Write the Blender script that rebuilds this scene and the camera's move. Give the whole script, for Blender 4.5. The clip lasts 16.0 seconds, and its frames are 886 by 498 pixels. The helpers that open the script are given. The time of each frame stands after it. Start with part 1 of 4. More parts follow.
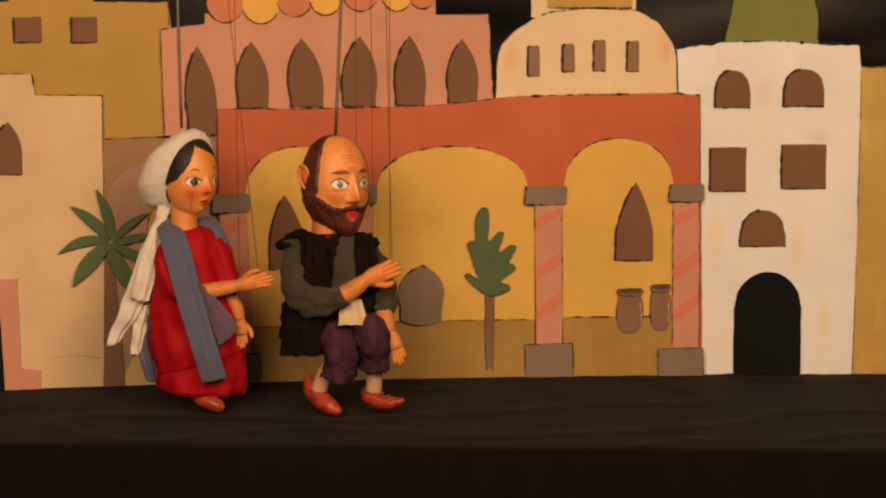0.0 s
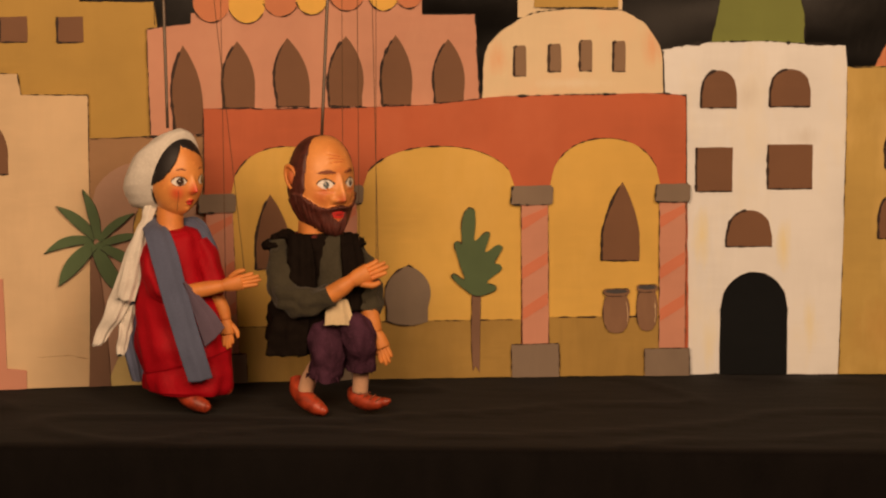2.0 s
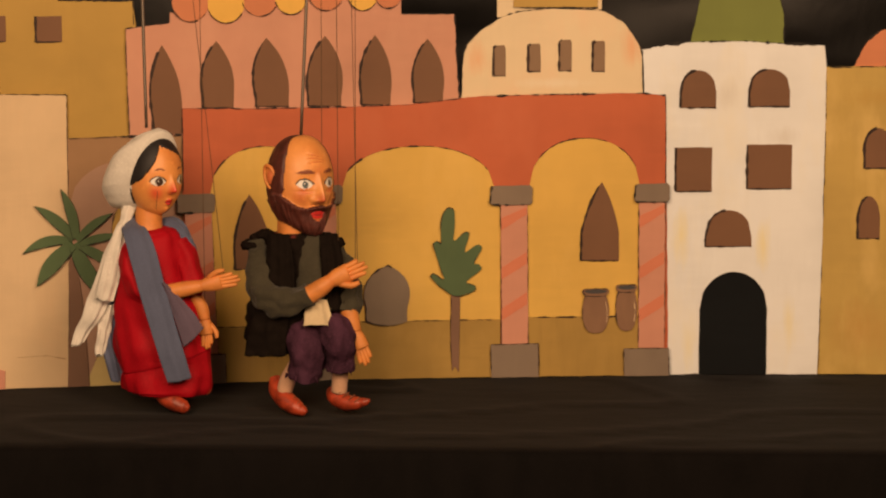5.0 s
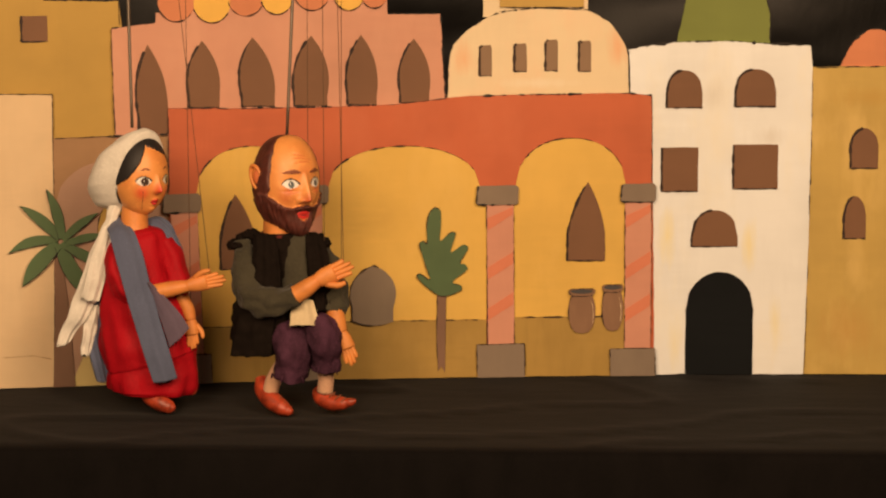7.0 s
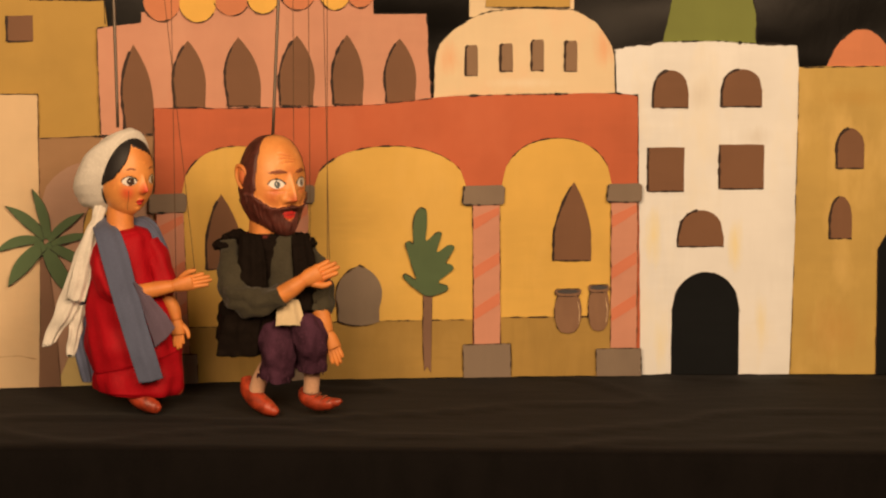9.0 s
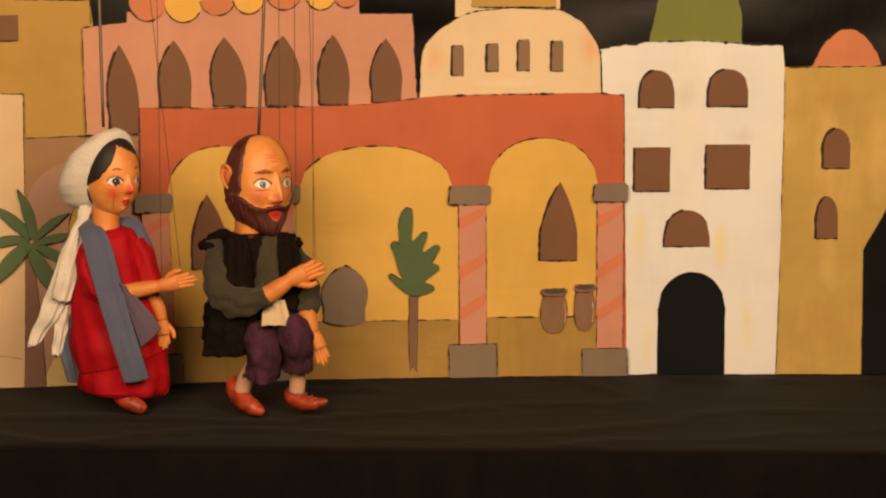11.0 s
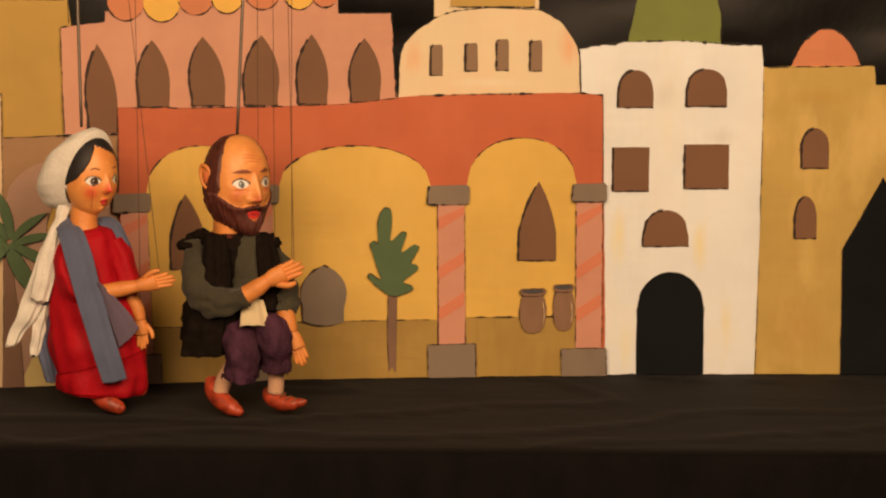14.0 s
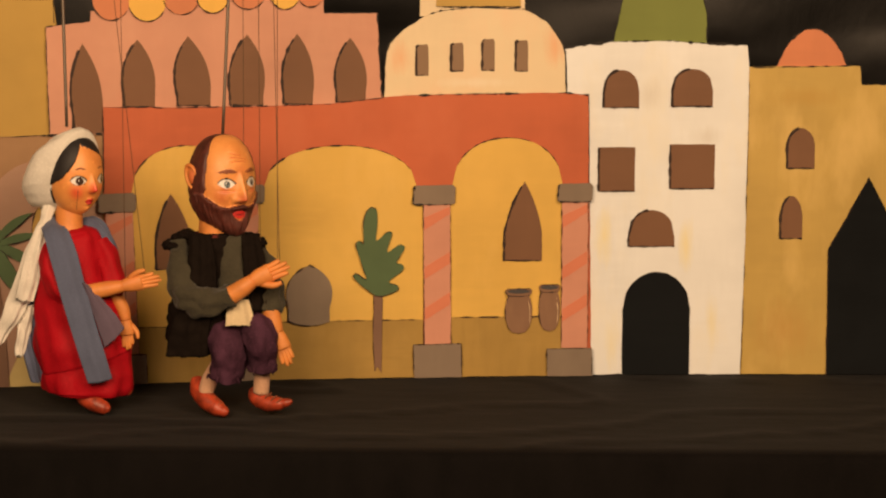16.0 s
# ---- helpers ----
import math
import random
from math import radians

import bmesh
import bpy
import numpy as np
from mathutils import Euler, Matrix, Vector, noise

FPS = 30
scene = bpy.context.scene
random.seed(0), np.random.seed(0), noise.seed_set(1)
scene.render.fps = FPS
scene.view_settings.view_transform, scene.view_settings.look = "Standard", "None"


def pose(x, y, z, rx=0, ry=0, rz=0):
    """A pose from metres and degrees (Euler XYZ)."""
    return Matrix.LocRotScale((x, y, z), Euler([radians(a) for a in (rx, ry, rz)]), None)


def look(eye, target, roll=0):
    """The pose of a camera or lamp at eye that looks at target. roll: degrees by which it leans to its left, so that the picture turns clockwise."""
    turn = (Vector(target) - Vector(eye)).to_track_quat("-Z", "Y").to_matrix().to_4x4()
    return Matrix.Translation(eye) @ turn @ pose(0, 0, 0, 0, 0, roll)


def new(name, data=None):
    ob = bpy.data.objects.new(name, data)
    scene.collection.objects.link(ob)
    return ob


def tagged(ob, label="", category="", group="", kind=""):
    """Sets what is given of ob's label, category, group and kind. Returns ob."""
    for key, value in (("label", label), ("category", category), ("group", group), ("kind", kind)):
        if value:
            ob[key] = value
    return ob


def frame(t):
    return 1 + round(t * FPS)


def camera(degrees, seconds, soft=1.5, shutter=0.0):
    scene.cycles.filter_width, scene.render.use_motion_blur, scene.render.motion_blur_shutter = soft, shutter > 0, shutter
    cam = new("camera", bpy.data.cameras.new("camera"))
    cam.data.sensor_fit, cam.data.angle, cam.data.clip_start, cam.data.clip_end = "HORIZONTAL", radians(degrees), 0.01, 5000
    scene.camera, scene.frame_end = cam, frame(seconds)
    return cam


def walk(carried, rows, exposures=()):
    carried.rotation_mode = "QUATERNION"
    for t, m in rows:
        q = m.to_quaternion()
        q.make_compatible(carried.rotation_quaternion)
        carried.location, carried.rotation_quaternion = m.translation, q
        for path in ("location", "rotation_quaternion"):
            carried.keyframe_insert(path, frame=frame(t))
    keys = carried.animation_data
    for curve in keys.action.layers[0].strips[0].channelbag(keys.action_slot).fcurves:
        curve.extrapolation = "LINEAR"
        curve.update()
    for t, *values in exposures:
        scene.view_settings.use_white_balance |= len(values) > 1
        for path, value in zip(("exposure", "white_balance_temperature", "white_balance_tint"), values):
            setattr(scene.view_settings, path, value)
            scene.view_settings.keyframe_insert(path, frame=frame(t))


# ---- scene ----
cam = camera(18, 16.0, soft=2.2)
PATH = [
    (0, (0.0686, -6.3931, 2.0025), (-0.1224, -0.0604, 1.0964), -0.181),
    (2, (0.0686, -6.3890, 2.0025), (-0.0912, -0.0556, 1.0958), -0.137),
    (4, (0.0686, -6.3850, 2.0025), (-0.0598, -0.0509, 1.0952), -0.093),
    (6, (0.0686, -6.3809, 2.0025), (-0.0282, -0.0464, 1.0946), -0.049),
    (8, (0.0686, -6.3769, 2.0025), (0.0036, -0.0420, 1.0940), -0.005),
    (10, (0.0686, -6.3728, 2.0025), (0.0356, -0.0378, 1.0934), 0.039),
    (12, (0.0686, -6.3688, 2.0025), (0.0678, -0.0338, 1.0928), 0.083),
    (14, (0.0686, -6.3648, 2.0025), (0.1001, -0.0299, 1.0922), 0.127),
    (16, (0.0686, -6.3607, 2.0025), (0.1327, -0.0262, 1.0916), 0.171),
]
walk(cam, [(t, look(eye, target, roll)) for t, eye, target, roll in PATH],
     exposures=[(0, -0.36, 6700, 17), (4.2, -0.40, 6700, 17), (6.3, -0.02, 6500, 10), (9.7, -0.06, 6500, 10), (12, -0.12, 6500, 10), (16, -0.05, 6500, 10)])

# ---- world and lamps: a dark hall, two broad warm floods over the audience, the left one stronger ----
world = bpy.data.worlds.new("hall")
scene.world = world
world.use_nodes = True
world.node_tree.nodes["Background"].inputs[0].default_value = (1.0, 0.72, 0.45, 1)
world.node_tree.nodes["Background"].inputs[1].default_value = 0.02


def flood(name, eye, target, size, watts, colour):
    data = bpy.data.lights.new(name, "AREA")
    data.shape, data.size, data.energy, data.color = "DISK", size, watts, colour
    ob = new(name, data)
    ob.matrix_world = look(eye, target)
    return tagged(ob, "warm stage flood lamp over the audience", "lamp", "stage lamps")


WARM = (1.0, 0.655, 0.385)
flood("stage_lamp", (-1.15, -4.9, 2.85), (-0.1, -0.2, 1.1), 2.0, 196, WARM)
flood("stage_lamp", (1.5, -4.3, 3.3), (0.1, -0.2, 1.1), 1.9, 174, WARM)

TZ = 0.80            # height of the stage table


# ---- materials ----
def shader(name):
    m = bpy.data.materials.new(name)
    m.use_nodes = True
    nt = m.node_tree
    return m, nt, nt.nodes["Principled BSDF"]


def node(nt, kind, **kw):
    n = nt.nodes.new(kind)
    for k, v in kw.items():
        n.inputs[k].default_value = v
    return n


def mix(nt, a, b, fac, blend="MIX"):
    n = nt.nodes.new("ShaderNodeMix")
    n.data_type, n.blend_type = "RGBA", blend
    for sock, v in ((0, fac), (6, a), (7, b)):
        if hasattr(v, "is_linked"):
            nt.links.new(v, n.inputs[sock])
        else:
            n.inputs[sock].default_value = v
    return n.outputs[2]


def ramp(nt, src, lo, hi):
    r = nt.nodes.new("ShaderNodeMapRange")
    r.inputs[1].default_value, r.inputs[2].default_value = lo, hi
    nt.links.new(src, r.inputs[0])
    return r.outputs[0]


def noise_of(nt, scale, stretch=(1, 1, 1), detail=4.0, rough=0.6):
    co = nt.nodes.new("ShaderNodeTexCoord")
    mp = nt.nodes.new("ShaderNodeMapping")
    mp.inputs["Scale"].default_value = stretch
    nt.links.new(co.outputs["Object"], mp.inputs[0])
    n = node(nt, "ShaderNodeTexNoise", Scale=scale, Detail=detail, Roughness=rough)
    nt.links.new(mp.outputs[0], n.inputs["Vector"])
    return n.outputs[0]


def bumped(nt, bsdf, height, strength, dist=0.001):
    b = nt.nodes.new("ShaderNodeBump")
    b.inputs["Strength"].default_value, b.inputs["Distance"].default_value = strength, dist
    nt.links.new(height, b.inputs["Height"])
    nt.links.new(b.outputs[0], bsdf.inputs["Normal"])


def times(nt, src, k):
    n = nt.nodes.new("ShaderNodeMath")
    n.operation = "MULTIPLY"
    n.inputs[1].default_value = k
    nt.links.new(src, n.inputs[0])
    return n.outputs[0]


def paint(name, base, thin=0.82, tint=None, tint_amount=0.35, rough=0.62, spec=0.3, streaks=0.30, stains=()):
    """Hand-brushed poster paint: broad blotches, crossing brush strokes, dabbed stains and a fine tooth."""
    m, nt, bsdf = shader(name)
    c = (*base, 1)
    dark = (*(v * thin for v in base), 1)
    light = (*(min(0.92, v * 1.10) for v in base), 1)
    col = mix(nt, c, dark, ramp(nt, noise_of(nt, 5.0, (1, 1, 1), 3), 0.40, 0.72))
    upright = ramp(nt, noise_of(nt, 60.0, (0.9, 1, 0.10), 4), 0.42, 0.66)
    level = ramp(nt, noise_of(nt, 46.0, (0.12, 1, 1.0), 4), 0.46, 0.70)
    col = mix(nt, col, light, times(nt, level, 0.28))
    where = ramp(nt, noise_of(nt, 7.0, (1, 1, 0.6), 2), 0.40, 0.58)
    col = mix(nt, col, dark, times(nt, mix(nt, upright, level, where), streaks))
    if tint:
        col = mix(nt, col, (*tint, 1), times(nt, ramp(nt, noise_of(nt, 9.0, (1, 1, 0.45), 4), 0.52, 0.72), tint_amount))
    for place, reach, hue, amount in stains:
        co = nt.nodes.new("ShaderNodeTexCoord")
        mp = nt.nodes.new("ShaderNodeMapping")
        mp.vector_type = "TEXTURE"
        mp.inputs["Location"].default_value, mp.inputs["Scale"].default_value = (place[0], 0, place[1]), (reach[0], 8.0, reach[1])
        nt.links.new(co.outputs["Object"], mp.inputs[0])
        far = nt.nodes.new("ShaderNodeVectorMath")
        far.operation = "LENGTH"
        nt.links.new(mp.outputs[0], far.inputs[0])
        worn = nt.nodes.new("ShaderNodeMath")
        worn.operation = "MULTIPLY_ADD"
        worn.inputs[1].default_value = 1.5
        nt.links.new(noise_of(nt, 55.0, (0.9, 1, 0.16), 3), worn.inputs[0])
        nt.links.new(far.outputs["Value"], worn.inputs[2])
        col = mix(nt, col, (*hue, 1), times(nt, ramp(nt, worn.outputs[0], 1.65, 0.75), amount))
    nt.links.new(col, bsdf.inputs["Base Color"])
    bsdf.inputs["Roughness"].default_value = rough
    bsdf.inputs["Specular IOR Level"].default_value = spec
    bumped(nt, bsdf, noise_of(nt, 120.0, (1, 1, 0.35), 4), 0.26)
    return m


def cloth(name, base, fold=0.6, rough=0.85, weave=900.0, sheen=0.0, spec=0.2, low=0.75, crease=(30.0, (1, 1, 0.5)), deep=0.004):
    m, nt, bsdf = shader(name)
    a = ramp(nt, noise_of(nt, 14.0, (1, 1, 0.5), 3), 0.35, 0.7)
    col = mix(nt, (*base, 1), (*(v * low for v in base), 1), a)
    col = mix(nt, col, (*(v * 1.08 for v in base), 1), ramp(nt, noise_of(nt, weave * 0.25, (1, 1, 1), 2), 0.5, 0.8))
    nt.links.new(col, bsdf.inputs["Base Color"])
    bsdf.inputs["Roughness"].default_value = rough
    bsdf.inputs["Specular IOR Level"].default_value = spec
    bsdf.inputs["Sheen Weight"].default_value = sheen
    bumped(nt, bsdf, noise_of(nt, crease[0], crease[1], 5), fold, deep)
    return m


def lacquer(name, base, rough=0.38, low=0.85, scale=25.0, tint=None):
    m, nt, bsdf = shader(name)
    col = mix(nt, (*base, 1), (*(v * low for v in base), 1), ramp(nt, noise_of(nt, scale, (1, 1, 1), 4), 0.4, 0.7))
    if tint:
        col = mix(nt, col, (*tint, 1), ramp(nt, noise_of(nt, 11.0, (1, 1, 1), 2), 0.55, 0.8))
    nt.links.new(col, bsdf.inputs["Base Color"])
    bsdf.inputs["Roughness"].default_value = rough
    bumped(nt, bsdf, noise_of(nt, 90.0, (1, 1, 1), 4), 0.25)
    return m


INK = paint("black_ink", (0.012, 0.010, 0.009), 0.7)
INK_BROWN = paint("brown_ink", (0.036, 0.019, 0.013), 0.5)
CREAM = paint("cream_paint", (0.64, 0.490, 0.30), 0.86, (0.66, 0.45, 0.25))
IVORY = paint("ivory_paint", (0.70, 0.585, 0.39), 0.90, (0.76, 0.50, 0.32), 0.4,
              stains=(((0.385, 1.56), (0.030, 0.070), (0.72, 0.34, 0.17), 0.6), ((0.035, 1.53), (0.030, 0.050), (0.72, 0.34, 0.17), 0.55), ((0.205, 1.475), (0.12, 0.014), (0.74, 0.66, 0.50), 0.7)))
WHITE = paint("white_paint", (0.745, 0.785, 0.80), 0.88, (0.76, 0.72, 0.56), 0.35, streaks=0.40,
              stains=(((0.504, 1.12), (0.024, 0.075), (0.76, 0.70, 0.42), 0.8), ((0.690, 1.105), (0.022, 0.080), (0.76, 0.70, 0.42), 0.8), ((0.752, 0.92), (0.020, 0.090), (0.76, 0.70, 0.42), 0.6), ((0.520, 0.87), (0.020, 0.080), (0.76, 0.70, 0.42), 0.5),
                      ((0.605, 1.445), (0.030, 0.045), (0.60, 0.60, 0.57), 0.7), ((0.733, 1.350), (0.050, 0.030), (0.60, 0.60, 0.57), 0.6)))
OLIVE = paint("olive_paint", (0.43, 0.28, 0.065), 0.84)
PINK = paint("pink_paint", (0.56, 0.285, 0.195), 0.86, (0.60, 0.34, 0.23))
PINK_COLUMN = paint("column_pink_paint", (0.56, 0.27, 0.19), 0.86)
STRIPE = paint("stripe_paint", (0.60, 0.205, 0.118), 0.88)
RED = paint("brick_red_paint", (0.49, 0.122, 0.052), 0.82, (0.53, 0.155, 0.075))
ORANGE = paint("orange_paint", (0.56, 0.21, 0.10), 0.85)
GOLD = paint("gold_paint", (0.67, 0.435, 0.098), 0.84, (0.73, 0.50, 0.15))
SCALLOP_GOLD = paint("scallop_gold_paint", (0.74, 0.45, 0.09), 0.85)
OCHRE = paint("ochre_paint", (0.49, 0.345, 0.095), 0.82, (0.64, 0.46, 0.16), 0.6,
              stains=(((0.949, 1.33), (0.055, 0.080), (0.60, 0.42, 0.14), 0.7), ((0.931, 1.165), (0.050, 0.080), (0.60, 0.42, 0.14), 0.7), ((0.96, 1.44), (0.10, 0.03), (0.44, 0.28, 0.065), 0.7), ((0.92, 0.90), (0.10, 0.09), (0.46, 0.27, 0.070), 0.6)))
SAND = paint("sand_paint", (0.37, 0.24, 0.06), 0.76, (0.45, 0.30, 0.09), streaks=0.6)
BROWN = paint("window_brown_paint", (0.175, 0.088, 0.046), 0.86)
DRUM_BROWN = paint("small_window_paint", (0.23, 0.150, 0.092), 0.86)
BARK = paint("bark_paint", (0.20, 0.115, 0.075), 0.80)
GATE = paint("gate_brown_paint", (0.32, 0.19, 0.095), 0.84)
MAUVE = paint("mauve_paint", (0.38, 0.24, 0.17), 0.86)
GATE_GOLD = paint("gate_gold_paint", (0.47, 0.31, 0.08), 0.86)
PATH_YELLOW = paint("path_yellow_paint", (0.58, 0.47, 0.20), 0.86)
STONE = paint("stone_grey_paint", (0.21, 0.165, 0.125), 0.82, (0.26, 0.21, 0.15))
JAR = paint("jar_paint", (0.22, 0.125, 0.075), 0.80, (0.30, 0.18, 0.10), 0.6)
MOUTH = paint("jar_mouth_paint", (0.065, 0.062, 0.066), 0.8)
GREEN = paint("green_dome_paint", (0.165, 0.205, 0.046), 0.86)
LEAF = paint("leaf_paint", (0.080, 0.136, 0.062), 0.78, (0.10, 0.15, 0.062))
BLACK = paint("black_paint", (0.0085, 0.0100, 0.0115), 0.7, None, 0, 0.85, 0.10)
STEM = paint("stem_edge_paint", (0.10, 0.055, 0.03), 0.8)

CLOTH_BLACK = cloth("black_stage_cloth", (0.0044, 0.0036, 0.0034), 0.35, 0.85, 900, 0.03, 0.07, 0.6, (16.0, (0.6, 1.6, 1)), 0.004)
CURTAIN = cloth("black_curtain_cloth", (0.0055, 0.0053, 0.0052), 0.4, 0.48, 900, 0.0, 0.25, 0.6)
HALL = paint("hall_paint", (0.05, 0.045, 0.04), 0.8)


# ---- the painted scenery stands in a slow curve on the table ----
def bend(x):
    return -0.057 * max(0.0, 0.85 - x) ** 2 - 0.005


def part(name, bm, material, parent=None, label="", smooth=False):
    me = bpy.data.meshes.new(name)
    bmesh.ops.recalc_face_normals(bm, faces=bm.faces)
    bm.to_mesh(me)
    bm.free()
    for m in (material if isinstance(material, (list, tuple)) else [material]):
        me.materials.append(m)
    if smooth:
        for p in me.polygons:
            p.use_smooth = True
    ob = new(name, me)
    if parent:
        ob.parent = parent
    if label:
        ob["label"] = label
    return ob


def wobble(pts, amount=0.0012, step=0.014, closed=True):
    """Hand-cut outline: edges split and pushed about a little."""
    out = []
    n = len(pts)
    for i in range(n if closed else n - 1):
        a, b = Vector(pts[i]), Vector(pts[(i + 1) % n])
        k = max(1, int((b - a).length / step))
        for j in range(k):
            p = a.lerp(b, j / k)
            q = Vector((p.x * 31, p.y * 31, 0.37))
            w = amount if j else amount * 0.4
            out.append((p.x + w * noise.noise(q), p.y + w * noise.noise(q + Vector((7.1, 3.3, 1.7)))))
    if not closed:
        out.append(tuple(pts[-1]))
    return out


def sheet(name, pts, out, mat, parent, thick=0.006, label="", rough_cut=0.0012):
    """A flat piece cut along pts (x, z); its face stands out metres before the scenery's back plane."""
    pts = wobble(pts, rough_cut)
    bm = bmesh.new()
    face = bm.faces.new([bm.verts.new((x, 0, z)) for x, z in pts])
    lo, hi = min(p[0] for p in pts), max(p[0] for p in pts)
    for k in range(math.ceil(lo / 0.1), math.floor(hi / 0.1) + 1):
        bmesh.ops.bisect_plane(bm, geom=bm.faces[:] + bm.edges[:] + bm.verts[:], plane_co=(k * 0.1, 0, 0), plane_no=(1, 0, 0))
    bmesh.ops.triangulate(bm, faces=bm.faces[:])
    r = bmesh.ops.extrude_face_region(bm, geom=bm.faces[:])
    for v in r["geom"]:
        if isinstance(v, bmesh.types.BMVert):
            v.co.y += thick
    for v in bm.verts:
        v.co.y += bend(v.co.x) - out
    return part(name, bm, mat, parent, label)


def ink(pts, out, parent, width=0.0030, mat=None, ragged=0.6, dry=0.45, name="painted_line"):
    """A brushed line along pts, of uneven width, that breaks off where the brush ran dry."""
    pts = [Vector((*p, 0)) for p in wobble(pts, 0.0010, 0.006, False)]
    bm = bmesh.new()
    rows = []
    for i, p in enumerate(pts):
        d = (pts[min(i + 1, len(pts) - 1)] - pts[max(i - 1, 0)]).normalized()
        nrm = Vector((-d.y, d.x, 0))
        w = width * 0.41 * max(0.10, 1 + ragged * 1.8 * noise.noise(p * 70) + ragged * noise.noise(p * 260))
        wet = noise.noise(p * 26 + Vector((3.1, 0, out * 90))) + 0.55 * noise.noise(p * 150)
        w *= 1.0 if wet > dry - 0.75 else 0.12
        pair = []
        for s in (-1, 1):
            q = p + nrm * s * w
            pair.append(bm.verts.new((q.x, bend(q.x) - out - 0.0012, q.y)))
        rows.append(pair)
    for a, b in zip(rows, rows[1:]):
        bm.faces.new((a[0], a[1], b[1], b[0]))
    return part(name, bm, mat or INK, parent)


def flat_thing(name, label, category="scenery panel"):
    ob = new(name)
    ob.location = (0, 0, 0)
    return tagged(ob, label, category, "painted scenery")


def curve(a, b, bulge, n=10):
    """Points from a to b bowed sideways by bulge (to the left of the way)."""
    a, b = Vector(a), Vector(b)
    d = b - a
    nrm = Vector((-d.y, d.x)).normalized()
    return [tuple(a.lerp(b, i / n) + nrm * bulge * 4 * (i / n) * (1 - i / n)) for i in range(n + 1)]


def rounded(pts, times=2, cut=0.18):
    """Cuts the corners of a closed outline."""
    for _ in range(times):
        out = []
        for a, b in zip(pts, pts[1:] + pts[:1]):
            a, b = Vector(a), Vector(b)
            out += [tuple(a.lerp(b, cut)), tuple(a.lerp(b, 1 - cut))]
        pts = out
    return pts


def smooth(pts, times=2):
    """Cuts the corners of an open line, keeping its ends."""
    for _ in range(times):
        out = [pts[0]]
        for a, b in zip(pts, pts[1:]):
            a, b = Vector(a), Vector(b)
            out += [tuple(a.lerp(b, 0.25)), tuple(a.lerp(b, 0.75))]
        pts = out + [pts[-1]]
    return pts


def arch(x0, x1, z0, spring, top, n=16, power=2.0):
    c, r = (x0 + x1) / 2, (x1 - x0) / 2
    pts = [(x0, z0)]
    for i in range(n + 1):
        u = -1 + 2 * i / n
        pts.append((c + r * u, spring + (top - spring) * (1 - abs(u) ** power) ** (1 / power)))
    return pts + [(x1, z0)]


def lancet(bl, br, apex, straight=0.35, bow=0.10):
    """Pointed window: upright sides, then two bowed edges that meet in the apex."""
    h = apex[1] - bl[1]
    l, r = (bl[0], bl[1] + h * straight), (br[0], br[1] + h * straight)
    w = br[0] - bl[0]
    return [bl] + curve(l, apex, bow * w * 1.2)[:-1] + curve(apex, r, bow * w * 1.2) + [br]


def window_piece(pts, out, parent, name="window", mat=None, edge=True, label=""):
    ob = sheet(name, pts, out + 0.0014, mat or BROWN, parent, 0.0014, label)
    # Outline and shadow at the window's left and foot, both drawn as brown lines.
    if edge:
        n = len(pts)
        ink(pts[:max(2, n // 2)][::-1], out + 0.0008, ob, 0.0066, INK_BROWN, 0.5, 0.0)
        ink([pts[0], pts[-1]], out + 0.0008, ob, 0.0034, INK_BROWN, 0.8, 0.3)
    return ob


def rect(x0, x1, z0, z1):
    return [(x0, z0), (x0, z1), (x1, z1), (x1, z0)]


BASE = TZ

# olive house, behind
house = flat_thing("painted_house_panel", "olive house painted on a thin cut-out stage panel", "scenery panel")
sheet("panel", [(-1.30, BASE), (-1.30, 1.662), (-1.0784, 1.6712), (-1.0776, 1.7061), (-0.8952, 1.7040), (-0.8959, 1.6689), (-0.7321, 1.6669), (-0.7258, 1.5949), (-0.7300, 1.3408), (-0.80, BASE)], 0.0, OLIVE, house)
for a, b in (((-1.0685, 1.5798), (-1.0089, 1.6365)), ((-0.9443, 1.5778), (-0.8880, 1.6349))):
    window_piece(rect(a[0], b[0], a[1], b[1]), 0.0, house)
ink([(-0.8959, 1.6689), (-0.7321, 1.6669)], 0.0, house, 0.004)
ink([(-0.7321, 1.6669), (-0.7317, 1.6140)], 0.0, house, 0.003)
ink([(-1.1085, 1.6729), (-1.0784, 1.6725)], 0.0, house, 0.005)

# pink palace
palace = flat_thing("painted_palace_panel", "pink palace with pointed windows painted on cut-out panel")
sheet("panel", [(-0.7431, 1.3375), (-0.7485, 1.6045), (-0.6544, 1.6174), (-0.6528, 1.6413), (-0.6355, 1.6424), (-0.6344, 1.7178), (-0.1403, 1.7147), (-0.1368, 1.6334), (-0.0171, 1.6327), (-0.0044, 1.4264), (-0.0045, 1.3556)], 0.010, PINK, palace)
ink([(-0.7438, 1.3706), (-0.7469, 1.4797), (-0.7485, 1.6033)], 0.010, palace, 0.0025, INK_BROWN)
ink([(-0.7485, 1.6058), (-0.6544, 1.6174)], 0.010, palace, 0.003)
ink([(-0.6532, 1.6174), (-0.6528, 1.6413), (-0.6367, 1.6424)], 0.010, palace, 0.004)
ink([(-0.1368, 1.6334), (-0.0171, 1.6327)], 0.010, palace, 0.003)
ink([(-0.0171, 1.6301), (-0.0070, 1.4432)], 0.010, palace, 0.004)
